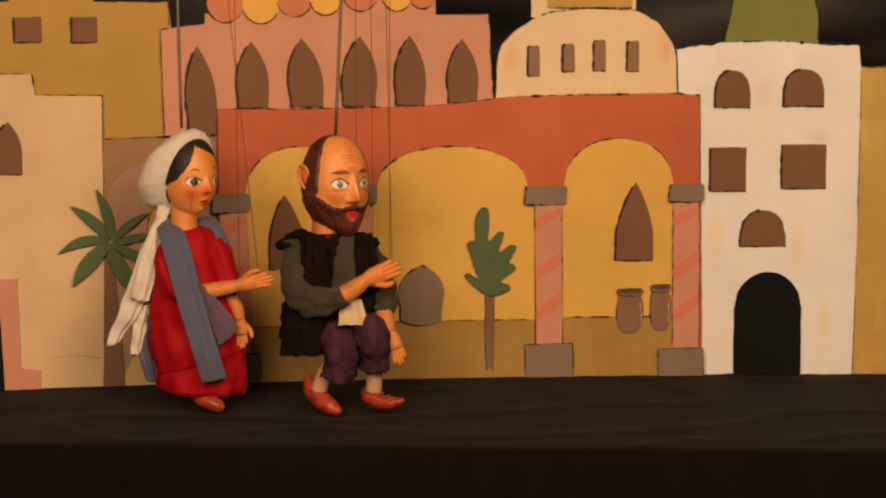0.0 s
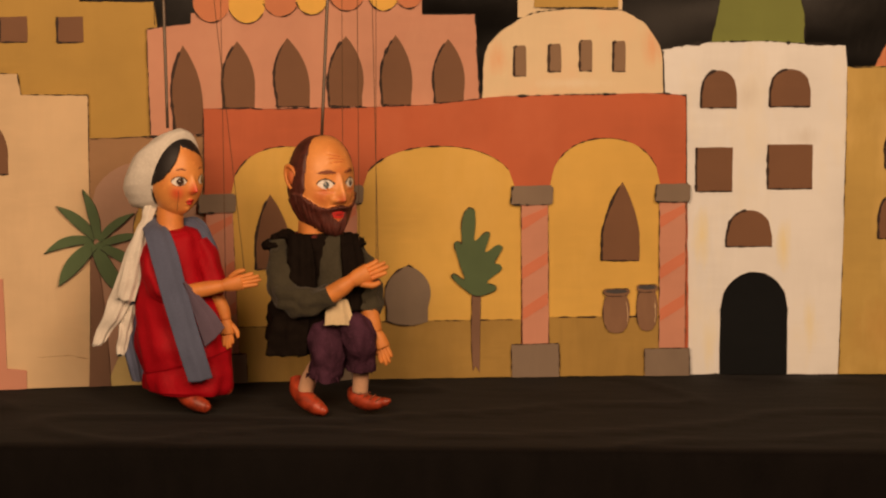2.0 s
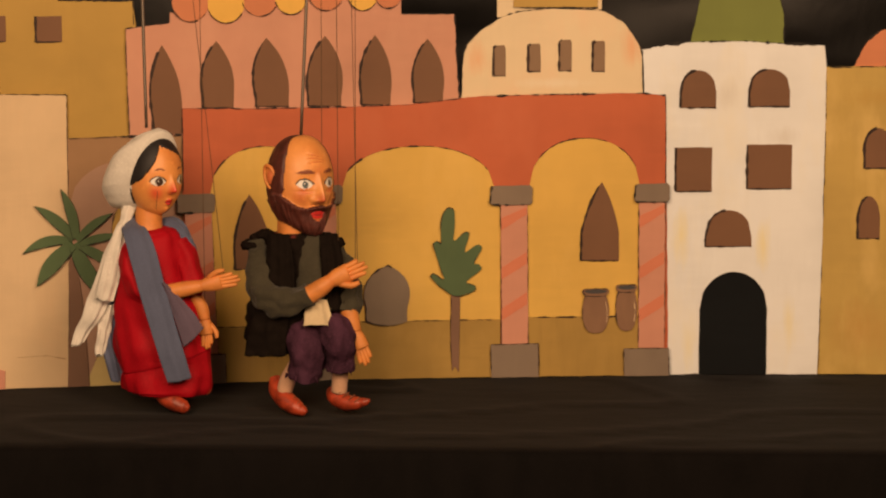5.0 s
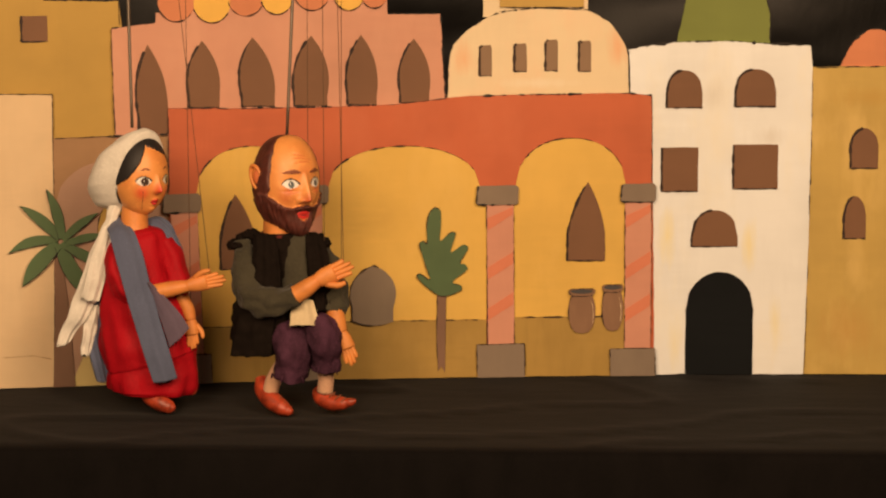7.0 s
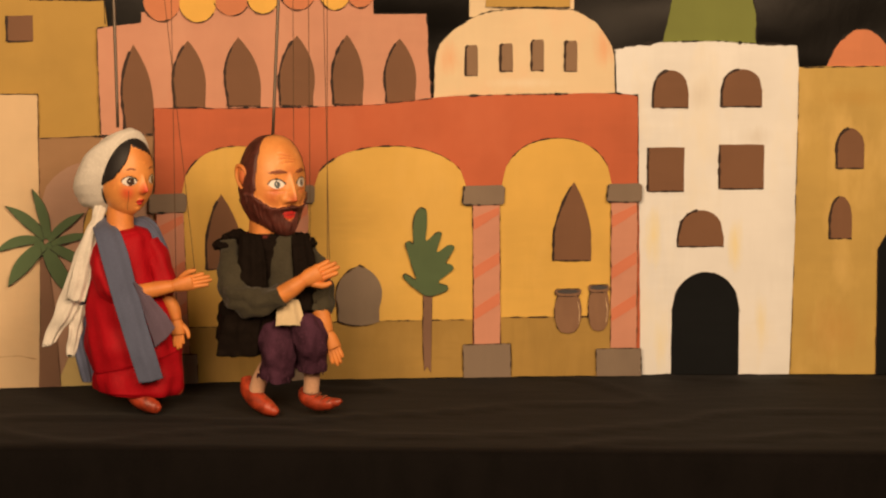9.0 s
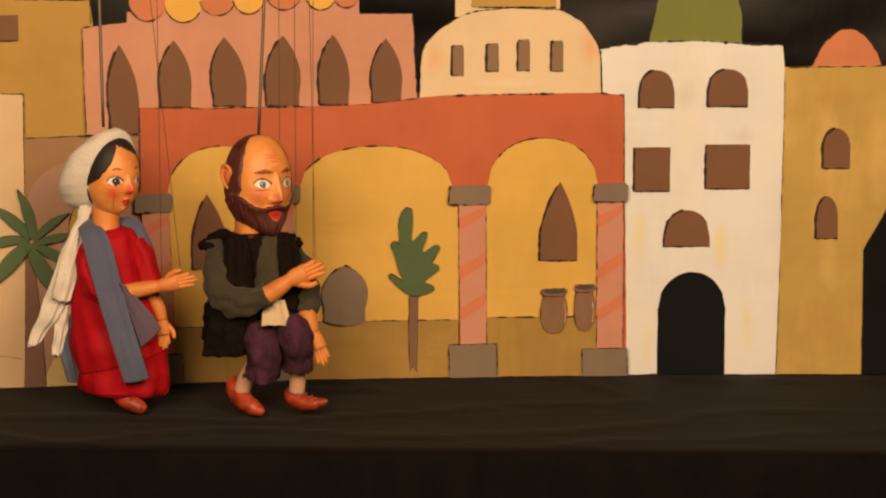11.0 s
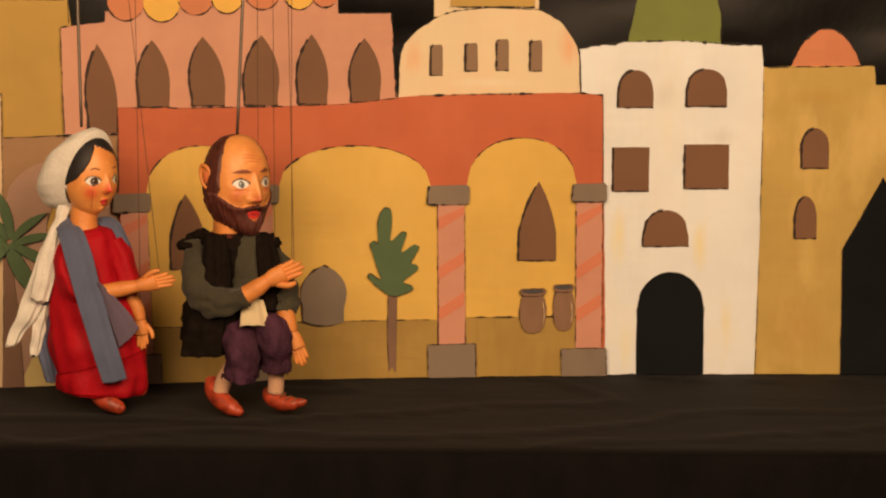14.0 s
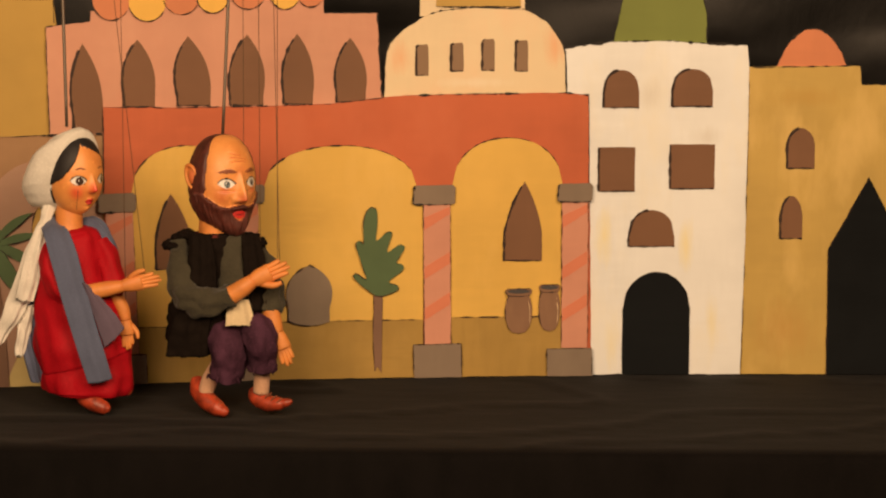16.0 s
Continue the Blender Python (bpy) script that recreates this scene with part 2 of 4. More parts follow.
for bl, br, apex, st in (((-0.6917, 1.3697), (-0.6282, 1.3686), (-0.6700, 1.5684), 0.42), ((-0.5812, 1.4265), (-0.5135, 1.4255), (-0.5505, 1.5759), 0.35), ((-0.4633, 1.4274), (-0.3902, 1.4265), (-0.4391, 1.5824), 0.30),
                         ((-0.3472, 1.4273), (-0.2724, 1.4264), (-0.3081, 1.5850), 0.32), ((-0.2279, 1.4285), (-0.1617, 1.4278), (-0.1966, 1.5867), 0.32), ((-0.1093, 1.4325), (-0.0429, 1.4319), (-0.0784, 1.5769), 0.34)):
    window_piece(lancet(bl, br, apex, st * 0.45, 0.19), 0.010, palace)
for c, low, r, m in (((-0.6053, 1.6673), (-0.6060, 1.6194), 0.041, ORANGE), ((-0.5270, 1.6666), (-0.5276, 1.6161), 0.041, SCALLOP_GOLD), ((-0.4520, 1.6660), (-0.4524, 1.6306), 0.041, ORANGE),
                     ((-0.3830, 1.6655), (-0.3833, 1.6339), 0.036, SCALLOP_GOLD), ((-0.3050, 1.6649), (-0.3051, 1.6421), 0.041, ORANGE), ((-0.2229, 1.6644), (-0.2230, 1.6416), 0.034, SCALLOP_GOLD), ((-0.1659, 1.6640), (-0.1659, 1.6463), 0.030, ORANGE)):
    cx, cz = c[0], low[1] + r * 1.1
    ring = [(cx + r * math.sin(math.tau * i / 28), cz - r * 1.1 * math.cos(math.tau * i / 28)) for i in range(28)]
    sheet("scallop", ring, 0.014, m, palace, 0.003)
    ink([(cx + r * math.sin(a), cz - r * 1.1 * math.cos(a)) for a in np.linspace(-1.3, 1.0, 14)], 0.014, palace, 0.003, INK_BROWN)

# ivory domed house with its drum
domed = flat_thing("painted_dome_panel", "ivory domed house painted on a cut-out stage panel")
dome_pts = [(0.0032, 1.3555), (-0.0019, 1.4483), (0.0007, 1.5508), (0.0275, 1.5839), (0.0659, 1.6118), (0.1106, 1.6358), (0.2002, 1.6444), (0.3156, 1.6414), (0.3607, 1.6195), (0.3906, 1.5823), (0.4102, 1.5437), (0.4124, 1.4459), (0.4132, 1.3528)]
sheet("panel", dome_pts[:1] + smooth(dome_pts[1:12]) + dome_pts[12:], 0.014, IVORY, domed)
ink(smooth(dome_pts[1:7]), 0.014, domed, 0.003, INK)
ink(smooth(dome_pts[7:12]), 0.014, domed, 0.004, INK)
drum = sheet("drum", [(0.0786, 1.6245), (0.0785, 1.7137), (0.3164, 1.7129), (0.3170, 1.6235)], 0.012, IVORY, domed, 0.004)
sheet("drum_wall", [(0.1157, 1.6473), (0.1155, 1.7135), (0.3061, 1.7129), (0.3066, 1.6466)], 0.0165, GATE_GOLD, drum, 0.003, "olive painted drum wall")
ink([(0.1157, 1.6460), (0.3066, 1.6453)], 0.0165, domed, 0.004)
ink([(0.3169, 1.6414), (0.3165, 1.7002)], 0.012, domed, 0.003)
ink([(0.1157, 1.6371), (0.2002, 1.6444), (0.3169, 1.6401)], 0.014, domed, 0.0022)
for a, b in (((0.0712, 1.4914), (0.0980, 1.5605)), ((0.1494, 1.5012), (0.1774, 1.5639)), ((0.2201, 1.5021), (0.2480, 1.5726)), ((0.2960, 1.5005), (0.3238, 1.5697))):
    window_piece(rect(a[0], b[0], a[1], b[1])[:1] + [(a[0], b[1] - 0.004), (a[0] + 0.006, b[1]), (b[0] - 0.003, b[1] + 0.001), (b[0], b[1] - 0.006)] + rect(a[0], b[0], a[1], b[1])[3:], 0.014, domed, "window", DRUM_BROWN)

# cream house
cream = flat_thing("painted_house_panel", "cream stepped house painted on a cut-out stage panel")
sheet("panel", [(-1.75, BASE), (-1.75, 1.5113), (-1.0301, 1.5100), (-1.0238, 1.4633), (-0.8792, 1.4606), (-0.8803, 1.1388), (-0.8869, BASE)], 0.012, CREAM, cream)
ink([(-1.1487, 1.5135), (-1.0519, 1.5117)], 0.012, cream, 0.003)
ink([(-1.0301, 1.5100), (-1.0238, 1.4633)], 0.012, cream, 0.003, INK_BROWN)
ink([(-1.0238, 1.4633), (-0.8792, 1.4606)], 0.012, cream, 0.0028)
ink([(-0.8792, 1.4606), (-0.8803, 1.1388), (-0.8868, 0.8038)], 0.012, cream, 0.002, INK_BROWN)
ink([(-1.0004, 0.8701), (-0.9325, 0.8728), (-0.8931, 0.8637)], 0.012, cream, 0.0012, GATE, 0.9)
window_piece(lancet((-1.1230, 1.2884), (-1.0548, 1.2867), (-1.0849, 1.4052), 0.30, 0.12), 0.012, cream)
porch = sheet("porch", [(-1.75, BASE), (-1.75, 1.0534), (-1.0714, 1.0521), (-1.0676, 0.8482), (-1.0245, 0.8414), (-1.0255, BASE)], 0.017, PINK_COLUMN, cream, 0.004, "pink painted porch")
sheet("doorway", [(-1.60, BASE), (-1.60, 1.0175), (-1.1127, 1.0150), (-1.1032, BASE)], 0.020, BLACK, porch, 0.002, "black painted doorway")

# brown gate with a path
gate = flat_thing("painted_gate_panel", "brown garden gate with pale path painted on cut-out panel")
sheet("panel", [(-0.905, BASE), (-0.905, 1.3625), (-0.612, 1.3663), (-0.612, BASE)], 0.010, GATE, gate)
ink([(-0.8748, 1.3617), (-0.7496, 1.3645)], 0.010, gate, 0.0026, INK_BROWN)
ink([(-0.7558, 1.3658), (-0.6283, 1.3676)], 0.0175, gate, 0.005)
sheet("arch_field", arch(-0.8808, -0.6339, BASE, 1.1992, 1.3099), 0.012, MAUVE, gate, 0.002, "mauve painted archway")
sheet("gate_door", lancet((-0.7847, 0.9782), (-0.6839, 0.9780), (-0.7432, 1.2335), 0.72, 0.08), 0.015, GATE_GOLD, gate, 0.003, "golden pointed gate")
ink(lancet((-0.7847, 0.9782), (-0.6839, 0.9780), (-0.7432, 1.2335), 0.72, 0.08), 0.015, gate, 0.0022, INK_BROWN, 0.9)
ink([(-0.7847, 0.9782), (-0.6839, 0.9780)], 0.015, gate, 0.003, INK_BROWN)
sheet("path", [(-0.8486, BASE), (-0.8304, 0.8480), (-0.8006, 0.9181), (-0.7810, 0.9768), (-0.6926, 0.9769), (-0.6638, 0.9010), (-0.6344, 0.8482), (-0.6352, BASE)], 0.0145, PATH_YELLOW, gate, 0.002, "pale yellow painted path")
ink([(-0.8304, 0.8480), (-0.8006, 0.9181), (-0.7810, 0.9768)], 0.0145, gate, 0.0018, INK_BROWN, 0.9)
ink([(-0.6926, 0.9769), (-0.6638, 0.9010), (-0.6344, 0.8482)], 0.0145, gate, 0.0018, INK_BROWN, 0.9)

# red arcade
arcade = flat_thing("painted_arcade_panel", "red arcade with golden arches painted on cut-out panel")
top = [(-0.6261, 1.4259), (-0.4495, 1.4234), (-0.2470, 1.4249), (-0.1196, 1.4287), (-0.0044, 1.4419), (0.0468, 1.4466), (0.2139, 1.4494), (0.4110, 1.4510), (0.4627, 1.4457)]
sheet("panel", [(-0.6300, BASE)] + top + [(0.4745, BASE)], 0.018, RED, arcade)
ink(top[:5], 0.018, arcade, 0.0022, INK, 0.9)
ink(top[5:], 0.018, arcade, 0.0036, INK, 1.4, 0.75)
ink([(x, z + 0.0035) for x, z in top[5:8]], 0.0145, arcade, 0.0034, IVORY, 1.4, 0.85)
ink([(-0.6261, 1.4259), (-0.6263, 1.2356)], 0.018, arcade, 0.0022, INK_BROWN)
ink([(0.4627, 1.4431), (0.4647, 1.2447)], 0.018, arcade, 0.002, INK_BROWN)
for x0, x1, spring, peak, sand in (((-0.5691, 1.2270), (-0.3202, 1.2357), (-0.4465, 1.2210), (-0.4415, 1.3386), (-0.4367, 0.9277)), ((-0.2762, 1.2296), (0.0754, 1.2253), (-0.1009, 1.2298), (-0.1006, 1.3346), (-0.0952, 0.9336)), ((0.1516, 1.2311), (0.4065, 1.2294), (0.2666, 1.2315), (0.2660, 1.3496), (0.2683, 0.9381))):
    xa, xb = x0[0] - 0.012, x1[0] + 0.012
    shape = arch(x0[0], x1[0], spring[1], spring[1] + 0.0005, peak[1], 22, 2.15)[1:-1]
    sheet("arch_field", [(xa, BASE), (xa, spring[1])] + shape + [(xb, spring[1]), (xb, BASE)], 0.0205, GOLD, arcade, 0.002, "golden painted arch")
    sheet("sand_strip", [(xa, BASE), (xa, sand[1]), (xb, sand[1]), (xb, BASE)], 0.0225, SAND, arcade, 0.002, "dull ochre ground strip")
    ink(shape[1:12], 0.0207, arcade, 0.0032, INK_BROWN, 1.0)
    ink(shape[11:-1], 0.0207, arcade, 0.0016, INK_BROWN, 1.0)
    ink([(xa + 0.02, sand[1]), (xb - 0.02, sand[1])], 0.0227, arcade, 0.0022, INK_BROWN, 1.2)
for cap_a, cap_b, s_tl, s_tr, s_bl, s_br, base_a, base_b in (
        ((-0.6393, 1.1913), (-0.5553, 1.2331), (-0.6232, 1.1910), (-0.5634, 1.1898), (-0.6101, 0.8660), (-0.5523, 0.8695), (-0.6374, 0.7967), (-0.5359, 0.8665)),
        ((-0.3609, 1.2068), (-0.2695, 1.2479), (-0.3420, 1.2065), (-0.2850, 1.2056), (-0.3394, 0.8772), (-0.2807, 0.8785), (-0.3769, 0.7996), (-0.2640, 0.8781)),
        ((0.0638, 1.1994), (0.1606, 1.2427), (0.0871, 1.1992), (0.1491, 1.1986), (0.0902, 0.8742), (0.1514, 0.8760), (0.0656, 0.8005), (0.1748, 0.8770)),
        ((0.3925, 1.2034), (0.4738, 1.2447), (0.4029, 1.2033), (0.4638, 1.2030), (0.4045, 0.8656), (0.4646, 0.8652), (0.3711, 0.7996), (0.4751, 0.8638))):
    shaft = sheet("column_shaft", [s_bl, s_tl, s_tr, s_br], 0.0265, PINK_COLUMN, arcade, 0.003, "pink painted column shaft")
    h = s_tl[1] - s_bl[1]
    for lo_l, hi_r in ((0.18, 0.29), (0.47, 0.58), (0.82, 0.93)):
        seg = []
        for u, f0, f1 in ((0.03, lo_l, lo_l + 0.085), (0.97, hi_r, hi_r + 0.085)):
            for fz in (f0, f1):
                fz = min(0.985, max(0.015, fz))
                seg.append((Vector(s_bl).lerp(Vector(s_tl), fz)).lerp(Vector(s_br).lerp(Vector(s_tr), fz), u))
        q = [tuple(seg[i]) for i in (0, 1, 3, 2)]
        sheet("stripe", q, 0.0276, STRIPE, shaft, 0.001)
    ink([s_tl, s_bl], 0.0266, shaft, 0.0019, INK_BROWN, 1.1)
    ink([s_tr, s_br], 0.0266, shaft, 0.0014, STEM, 1.2)
    x0, x1, z0, z1 = cap_a[0], cap_b[0], cap_a[1], cap_b[1]
    cap = sheet("capital", [(x0, z0 + 0.004), (x0 + 0.001, z1 - 0.004), (x0 + 0.008, z1), (x1 - 0.006, z1 + 0.001), (x1, z1 - 0.005), (x1 - 0.001, z0 + 0.004), (x1 - 0.006, z0), (x0 + 0.005, z0 - 0.001)], 0.0295, STONE, arcade, 0.003, "grey painted capital")
    ink([(x0 + 0.004, z1), (x0, z0 + 0.003), (x0 + 0.006, z0), (x1 - 0.004, z0)], 0.0296, cap, 0.0030, INK, 1.4, 0.6)
    x0, x1, z1 = base_a[0], base_b[0], base_b[1]
    foot = sheet("column_base", [(x0 + 0.002, BASE), (x0, z1), (x1, z1 + 0.001), (x1 + 0.001, BASE)], 0.030, STONE, arcade, 0.004, "grey painted column base")
    ink([(x0 + 0.001, BASE + 0.004), (x0, z1), (x1, z1 + 0.001), (x1 + 0.001, BASE + 0.004)], 0.030, foot, 0.0019, INK_BROWN, 1.3)
window_piece(lancet((-0.5136, 1.0589), (-0.4291, 1.0623), (-0.4803, 1.2305), 0.10, 0.12), 0.0215, arcade)
window_piece(lancet((0.2715, 1.0682), (0.3586, 1.0675), (0.3183, 1.2494), 0.34, 0.06), 0.0215, arcade)
stone = lancet((-0.2189, 0.9345), (-0.1249, 0.9328), (-0.1695, 1.0631), 0.25, 0.22)
sheet("niche", [stone[0]] + curve(stone[0], stone[-1], -0.010, 6)[1:-1] + stone[:0:-1], 0.0255, STONE, arcade, 0.002, "grey rounded painted niche")
ink(stone[:len(stone) // 2 + 2], 0.0256, arcade, 0.0032, INK_BROWN, 0.8)
ink(curve(stone[0], stone[-1], -0.010, 6), 0.0256, arcade, 0.0030, INK_BROWN, 0.8)


def jar_shape(a, b):
    """A squat jar between its lower left and upper right corners."""
    w, h, c = b[0] - a[0], b[1] - a[1], (a[0] + b[0]) / 2
    half = [(0.0, 0.0), (0.24, 0.03), (0.38, 0.14), (0.47, 0.34), (0.48, 0.58), (0.43, 0.76), (0.36, 0.84), (0.46, 0.90), (0.48, 0.96), (0.40, 1.0)]
    right = [(c + u * w, a[1] + v * h) for u, v in half]
    return right + [(2 * c - x, z) for x, z in right[::-1][:-1]]


for a, b in (((0.2738, 0.8998), (0.3382, 1.0033)), ((0.3507, 0.9044), (0.4020, 1.0121))):
    jar = jar_shape(a, b)
    pot = sheet("jar", jar, 0.0275, JAR, arcade, 0.004, "brown painted jar")
    ink(jar[9:], 0.0276, pot, 0.0024, INK_BROWN, 0.8)
    mx, mz, mw = (a[0] + b[0]) / 2, b[1] - 0.006, (b[0] - a[0]) * 0.40
    sheet("jar_mouth", [(mx + mw * math.cos(k * math.tau / 20), mz + 0.005 * math.sin(k * math.tau / 20)) for k in range(20)], 0.0287, MOUTH, pot, 0.001, "dark painted jar mouth", 0.0002)
    ink(curve((mx - mw, mz - 0.010), (mx + mw, mz - 0.010), -0.0015, 6), 0.0276, pot, 0.0020, INK_BROWN, 0.9)
    ink(curve((b[0] - 0.008, a[1] + 0.022), (b[0] - 0.010, b[1] - 0.030), -0.003, 6), 0.0276, pot, 0.0014, CREAM, 0.9)

# white tower with a green dome
tower = flat_thing("painted_tower_panel", "white tower with green dome painted on cut-out panel")
tower_top = [(0.4076, 1.5514), (0.4577, 1.5603), (0.5155, 1.5666), (0.6377, 1.5689), (0.7304, 1.5624), (0.7792, 1.5611), (0.8229, 1.5585)]
sheet("panel", [(0.440, BASE), (0.440, 1.4043), (0.4085, 1.4433)] + tower_top + [(0.8277, 1.5071), (0.8249, 1.0911), (0.8184, BASE)], 0.014, WHITE, tower)
ink(tower_top, 0.014, tower, 0.0040, INK, 1.4, 0.6)
ink([(0.4089, 1.5463), (0.4111, 1.4459)], 0.0155, tower, 0.0030, INK, 0.8)
ink([(0.8278, 1.5045), (0.8268, 1.2740), (0.8249, 1.0911), (0.8197, 0.8006)], 0.017, tower, 0.0014, INK_BROWN, 0.9, 0.6)
sheet("dome", [(0.5182, 1.5589), (0.5242, 1.5973), (0.5375, 1.6613), (0.5485, 1.7124), (0.7075, 1.7123), (0.7224, 1.6611), (0.7306, 1.6291), (0.7304, 1.5586)], 0.008, GREEN, tower, 0.006, "green painted dome")
ink([(0.5180, 1.5691), (0.5242, 1.5973), (0.5375, 1.6613)], 0.008, tower, 0.0025)
ink([(0.7224, 1.6611), (0.7306, 1.6291), (0.7303, 1.5688)], 0.008, tower, 0.0035)
for x0, x1, z0, sp, zt in (((0.4965, 1.4172), (0.5779, 1.4170), (0.5236, 1.4171), (0.5233, 1.4494), (0.5291, 1.5022)), ((0.6527, 1.4194), (0.7456, 1.4193), (0.6914, 1.4194), (0.6909, 1.4555), (0.6965, 1.5045)), ((0.5572, 1.0980), (0.6625, 1.0977), (0.6053, 1.0979), (0.6050, 1.1201), (0.6068, 1.1816))):
    window_piece(arch(x0[0], x1[0], z0[1], sp[1], zt[1], 14, 2.2), 0.014, tower)
for a, b in (((0.4870, 1.2251), (0.5700, 1.3263)), ((0.6502, 1.2311), (0.7522, 1.3325))):
    window_piece(rect(a[0], b[0], a[1], b[1]), 0.014, tower)
door_pts = arch(0.5451, 0.7008, BASE, 0.9491, 1.0387, 18, 2.0)
sheet("doorway", door_pts, 0.0165, BLACK, tower, 0.002, "black painted arched doorway")
ink(door_pts[1:-1], 0.0167, tower, 0.002, INK, 0.8)

# ochre house with an orange dome and a black pointed gateway
ochre = flat_thing("painted_house_panel", "ochre house with orange dome painted on cut-out panel")
sheet("panel", [(0.800, BASE), (0.800, 1.5085), (0.8921, 1.5109), (1.0815, 1.5126), (1.0851, 1.4700), (1.3122, 1.4705), (1.50, BASE)], 0.012, OCHRE, ochre)
ink([(0.8342, 1.5082), (1.0815, 1.5126)], 0.012, ochre, 0.0028, INK, 1.0)
ink([(1.0815, 1.5126), (1.0851, 1.4700), (1.1418, 1.4701)], 0.012, ochre, 0.0028, INK, 0.8)
od = smooth([(0.8884, 1.5005), (0.8932, 1.5199), (0.9130, 1.5585), (0.9381, 1.5868), (0.9713, 1.5997), (1.0037, 1.5883), (1.0302, 1.5575), (1.0491, 1.5202), (1.0534, 1.5009)])
sheet("dome", od, 0.008, ORANGE, ochre, 0.005, "orange painted dome")
ink(od[1:-1], 0.008, ochre, 0.0034, INK, 1.1)
for x0, x1, z0, sp, zt in (((0.9174, 1.2779), (0.9809, 1.2780), (0.9291, 1.2779), (0.9280, 1.3325), (0.9427, 1.3702)), ((0.9052, 1.1159), (0.9558, 1.1160), (0.9324, 1.1160), (0.9313, 1.1697), (0.9278, 1.2141))):
    window_piece(arch(x0[0], x1[0], z0[1], sp[1], zt[1], 14, 1.8), 0.012, ochre)
gw = [(1.0176, BASE), (1.0162, 1.0912), (1.0486, 1.1502), (1.1058, 1.2574), (1.1656, 1.1504), (1.2036, 1.0915), (1.2166, BASE)]
sheet("gateway", gw, 0.0145, BLACK, ochre, 0.002, "black painted pointed gateway")
ink(gw[:4], 0.0147, ochre, 0.0025, INK_BROWN, 0.8)


# ---- painted trees fixed on the panels ----
def leaf(root, tip, width, out, parent, bow=0.0):
    root, tip = Vector(root), Vector(tip)
    d = tip - root
    nrm = Vector((-d.y, d.x)).normalized()
    pts = []
    for s in (1, -1):
        side = []
        for i in range(9):
            u = i / 8
            w = width * 0.5 * (0.62 + 0.38 * math.sin(math.pi * u)) * (1 - u ** 5)
            side.append(tuple(root.lerp(tip, u) + nrm * (s * w + bow * 4 * u * (1 - u))))
        pts.append(side)
    ring = pts[0] + pts[1][::-1][1:]
    ob = sheet("frond", ring, out, LEAF, parent, 0.004, "", 0.0006)
    ink(pts[0] if d.x < 0 else pts[1], out, parent, 0.0016, INK, 0.6)
    return ob


palm = flat_thing("painted_palm", "green palm tree painted on the scenery panel", "painted tree")
sheet("trunk", [(-0.8882, BASE), (-0.8813, 0.9590), (-0.8811, 1.0940), (-0.8639, 1.0936), (-0.8491, 0.9580), (-0.8448, 0.8543), (-0.8397, BASE)], 0.0185, BARK, palm, 0.003, "brown painted trunk")
for i, (root, tip, w, bw) in enumerate((((-0.8730, 1.1335), (-0.9805, 1.1071), 0.024, -0.012), ((-0.8679, 1.1385), (-0.9525, 1.2134), 0.025, -0.005), ((-0.8630, 1.1384), (-0.8941, 1.2502), 0.023, -0.006), ((-0.8606, 1.1332), (-0.7815, 1.1940), 0.020, 0.006),
                                        ((-0.8558, 1.1254), (-0.7638, 1.1436), 0.019, 0.004), ((-0.8535, 1.1202), (-0.7688, 1.0679), 0.024, 0.002), ((-0.8682, 1.1257), (-0.7838, 0.9896), 0.036, -0.010), ((-0.8706, 1.1258), (-0.9502, 1.0319), 0.036, -0.006))):
    leaf(root, tip, w, 0.0200 + 0.0008 * i, palm, bw)

shrub = flat_thing("painted_tree", "small green leafy tree painted on the arcade panel", "painted tree")
sheet("trunk", [(-0.0228, 0.8151), (-0.0266, 0.8864), (-0.0253, 0.9916), (-0.0046, 0.9913), (-0.0085, 0.8861), (-0.0111, 0.8334), (-0.0072, 0.8122), (-0.0163, 0.8269)], 0.0250, BARK, shrub, 0.002, "brown painted trunk")
ink([(-0.0253, 0.9916), (-0.0266, 0.8864), (-0.0228, 0.8178)], 0.0251, shrub, 0.002, INK_BROWN)


crown = rounded([(-0.0315, 1.1953), (-0.0174, 1.1899), (-0.0161, 1.1548), (-0.0213, 1.1118), (0.0058, 1.1389), (0.0187, 1.1361), (0.0019, 1.0854), (0.0342, 1.1098), (0.0484, 1.1018), (0.0239, 1.0642), (0.0394, 1.0627), (0.0459, 1.0509), (0.0045, 1.0213), (0.0304, 1.0144), (0.0317, 1.0026),
                 (-0.0020, 0.9899), (-0.0214, 0.9902), (-0.0563, 1.0169), (-0.0730, 1.0368), (-0.0652, 1.0445), (-0.0382, 1.0245), (-0.0536, 1.0666), (-0.0677, 1.1124), (-0.0561, 1.1188), (-0.0471, 1.1082), (-0.0496, 1.1552), (-0.0431, 1.1824)])
sheet("crown", crown, 0.0275, LEAF, shrub, 0.005, "dark green leafy crown", 0.0004)
ink(crown[len(crown) // 2 + 8:] + crown[:3], 0.0275, shrub, 0.0022, INK_BROWN, 0.5)
ink(crown[13:22], 0.0275, shrub, 0.0018, INK_BROWN, 0.5)
ink(crown[28:36], 0.0275, shrub, 0.0018, INK_BROWN, 0.5)
ink(crown[48:68], 0.0275, shrub, 0.0020, INK_BROWN, 0.5)

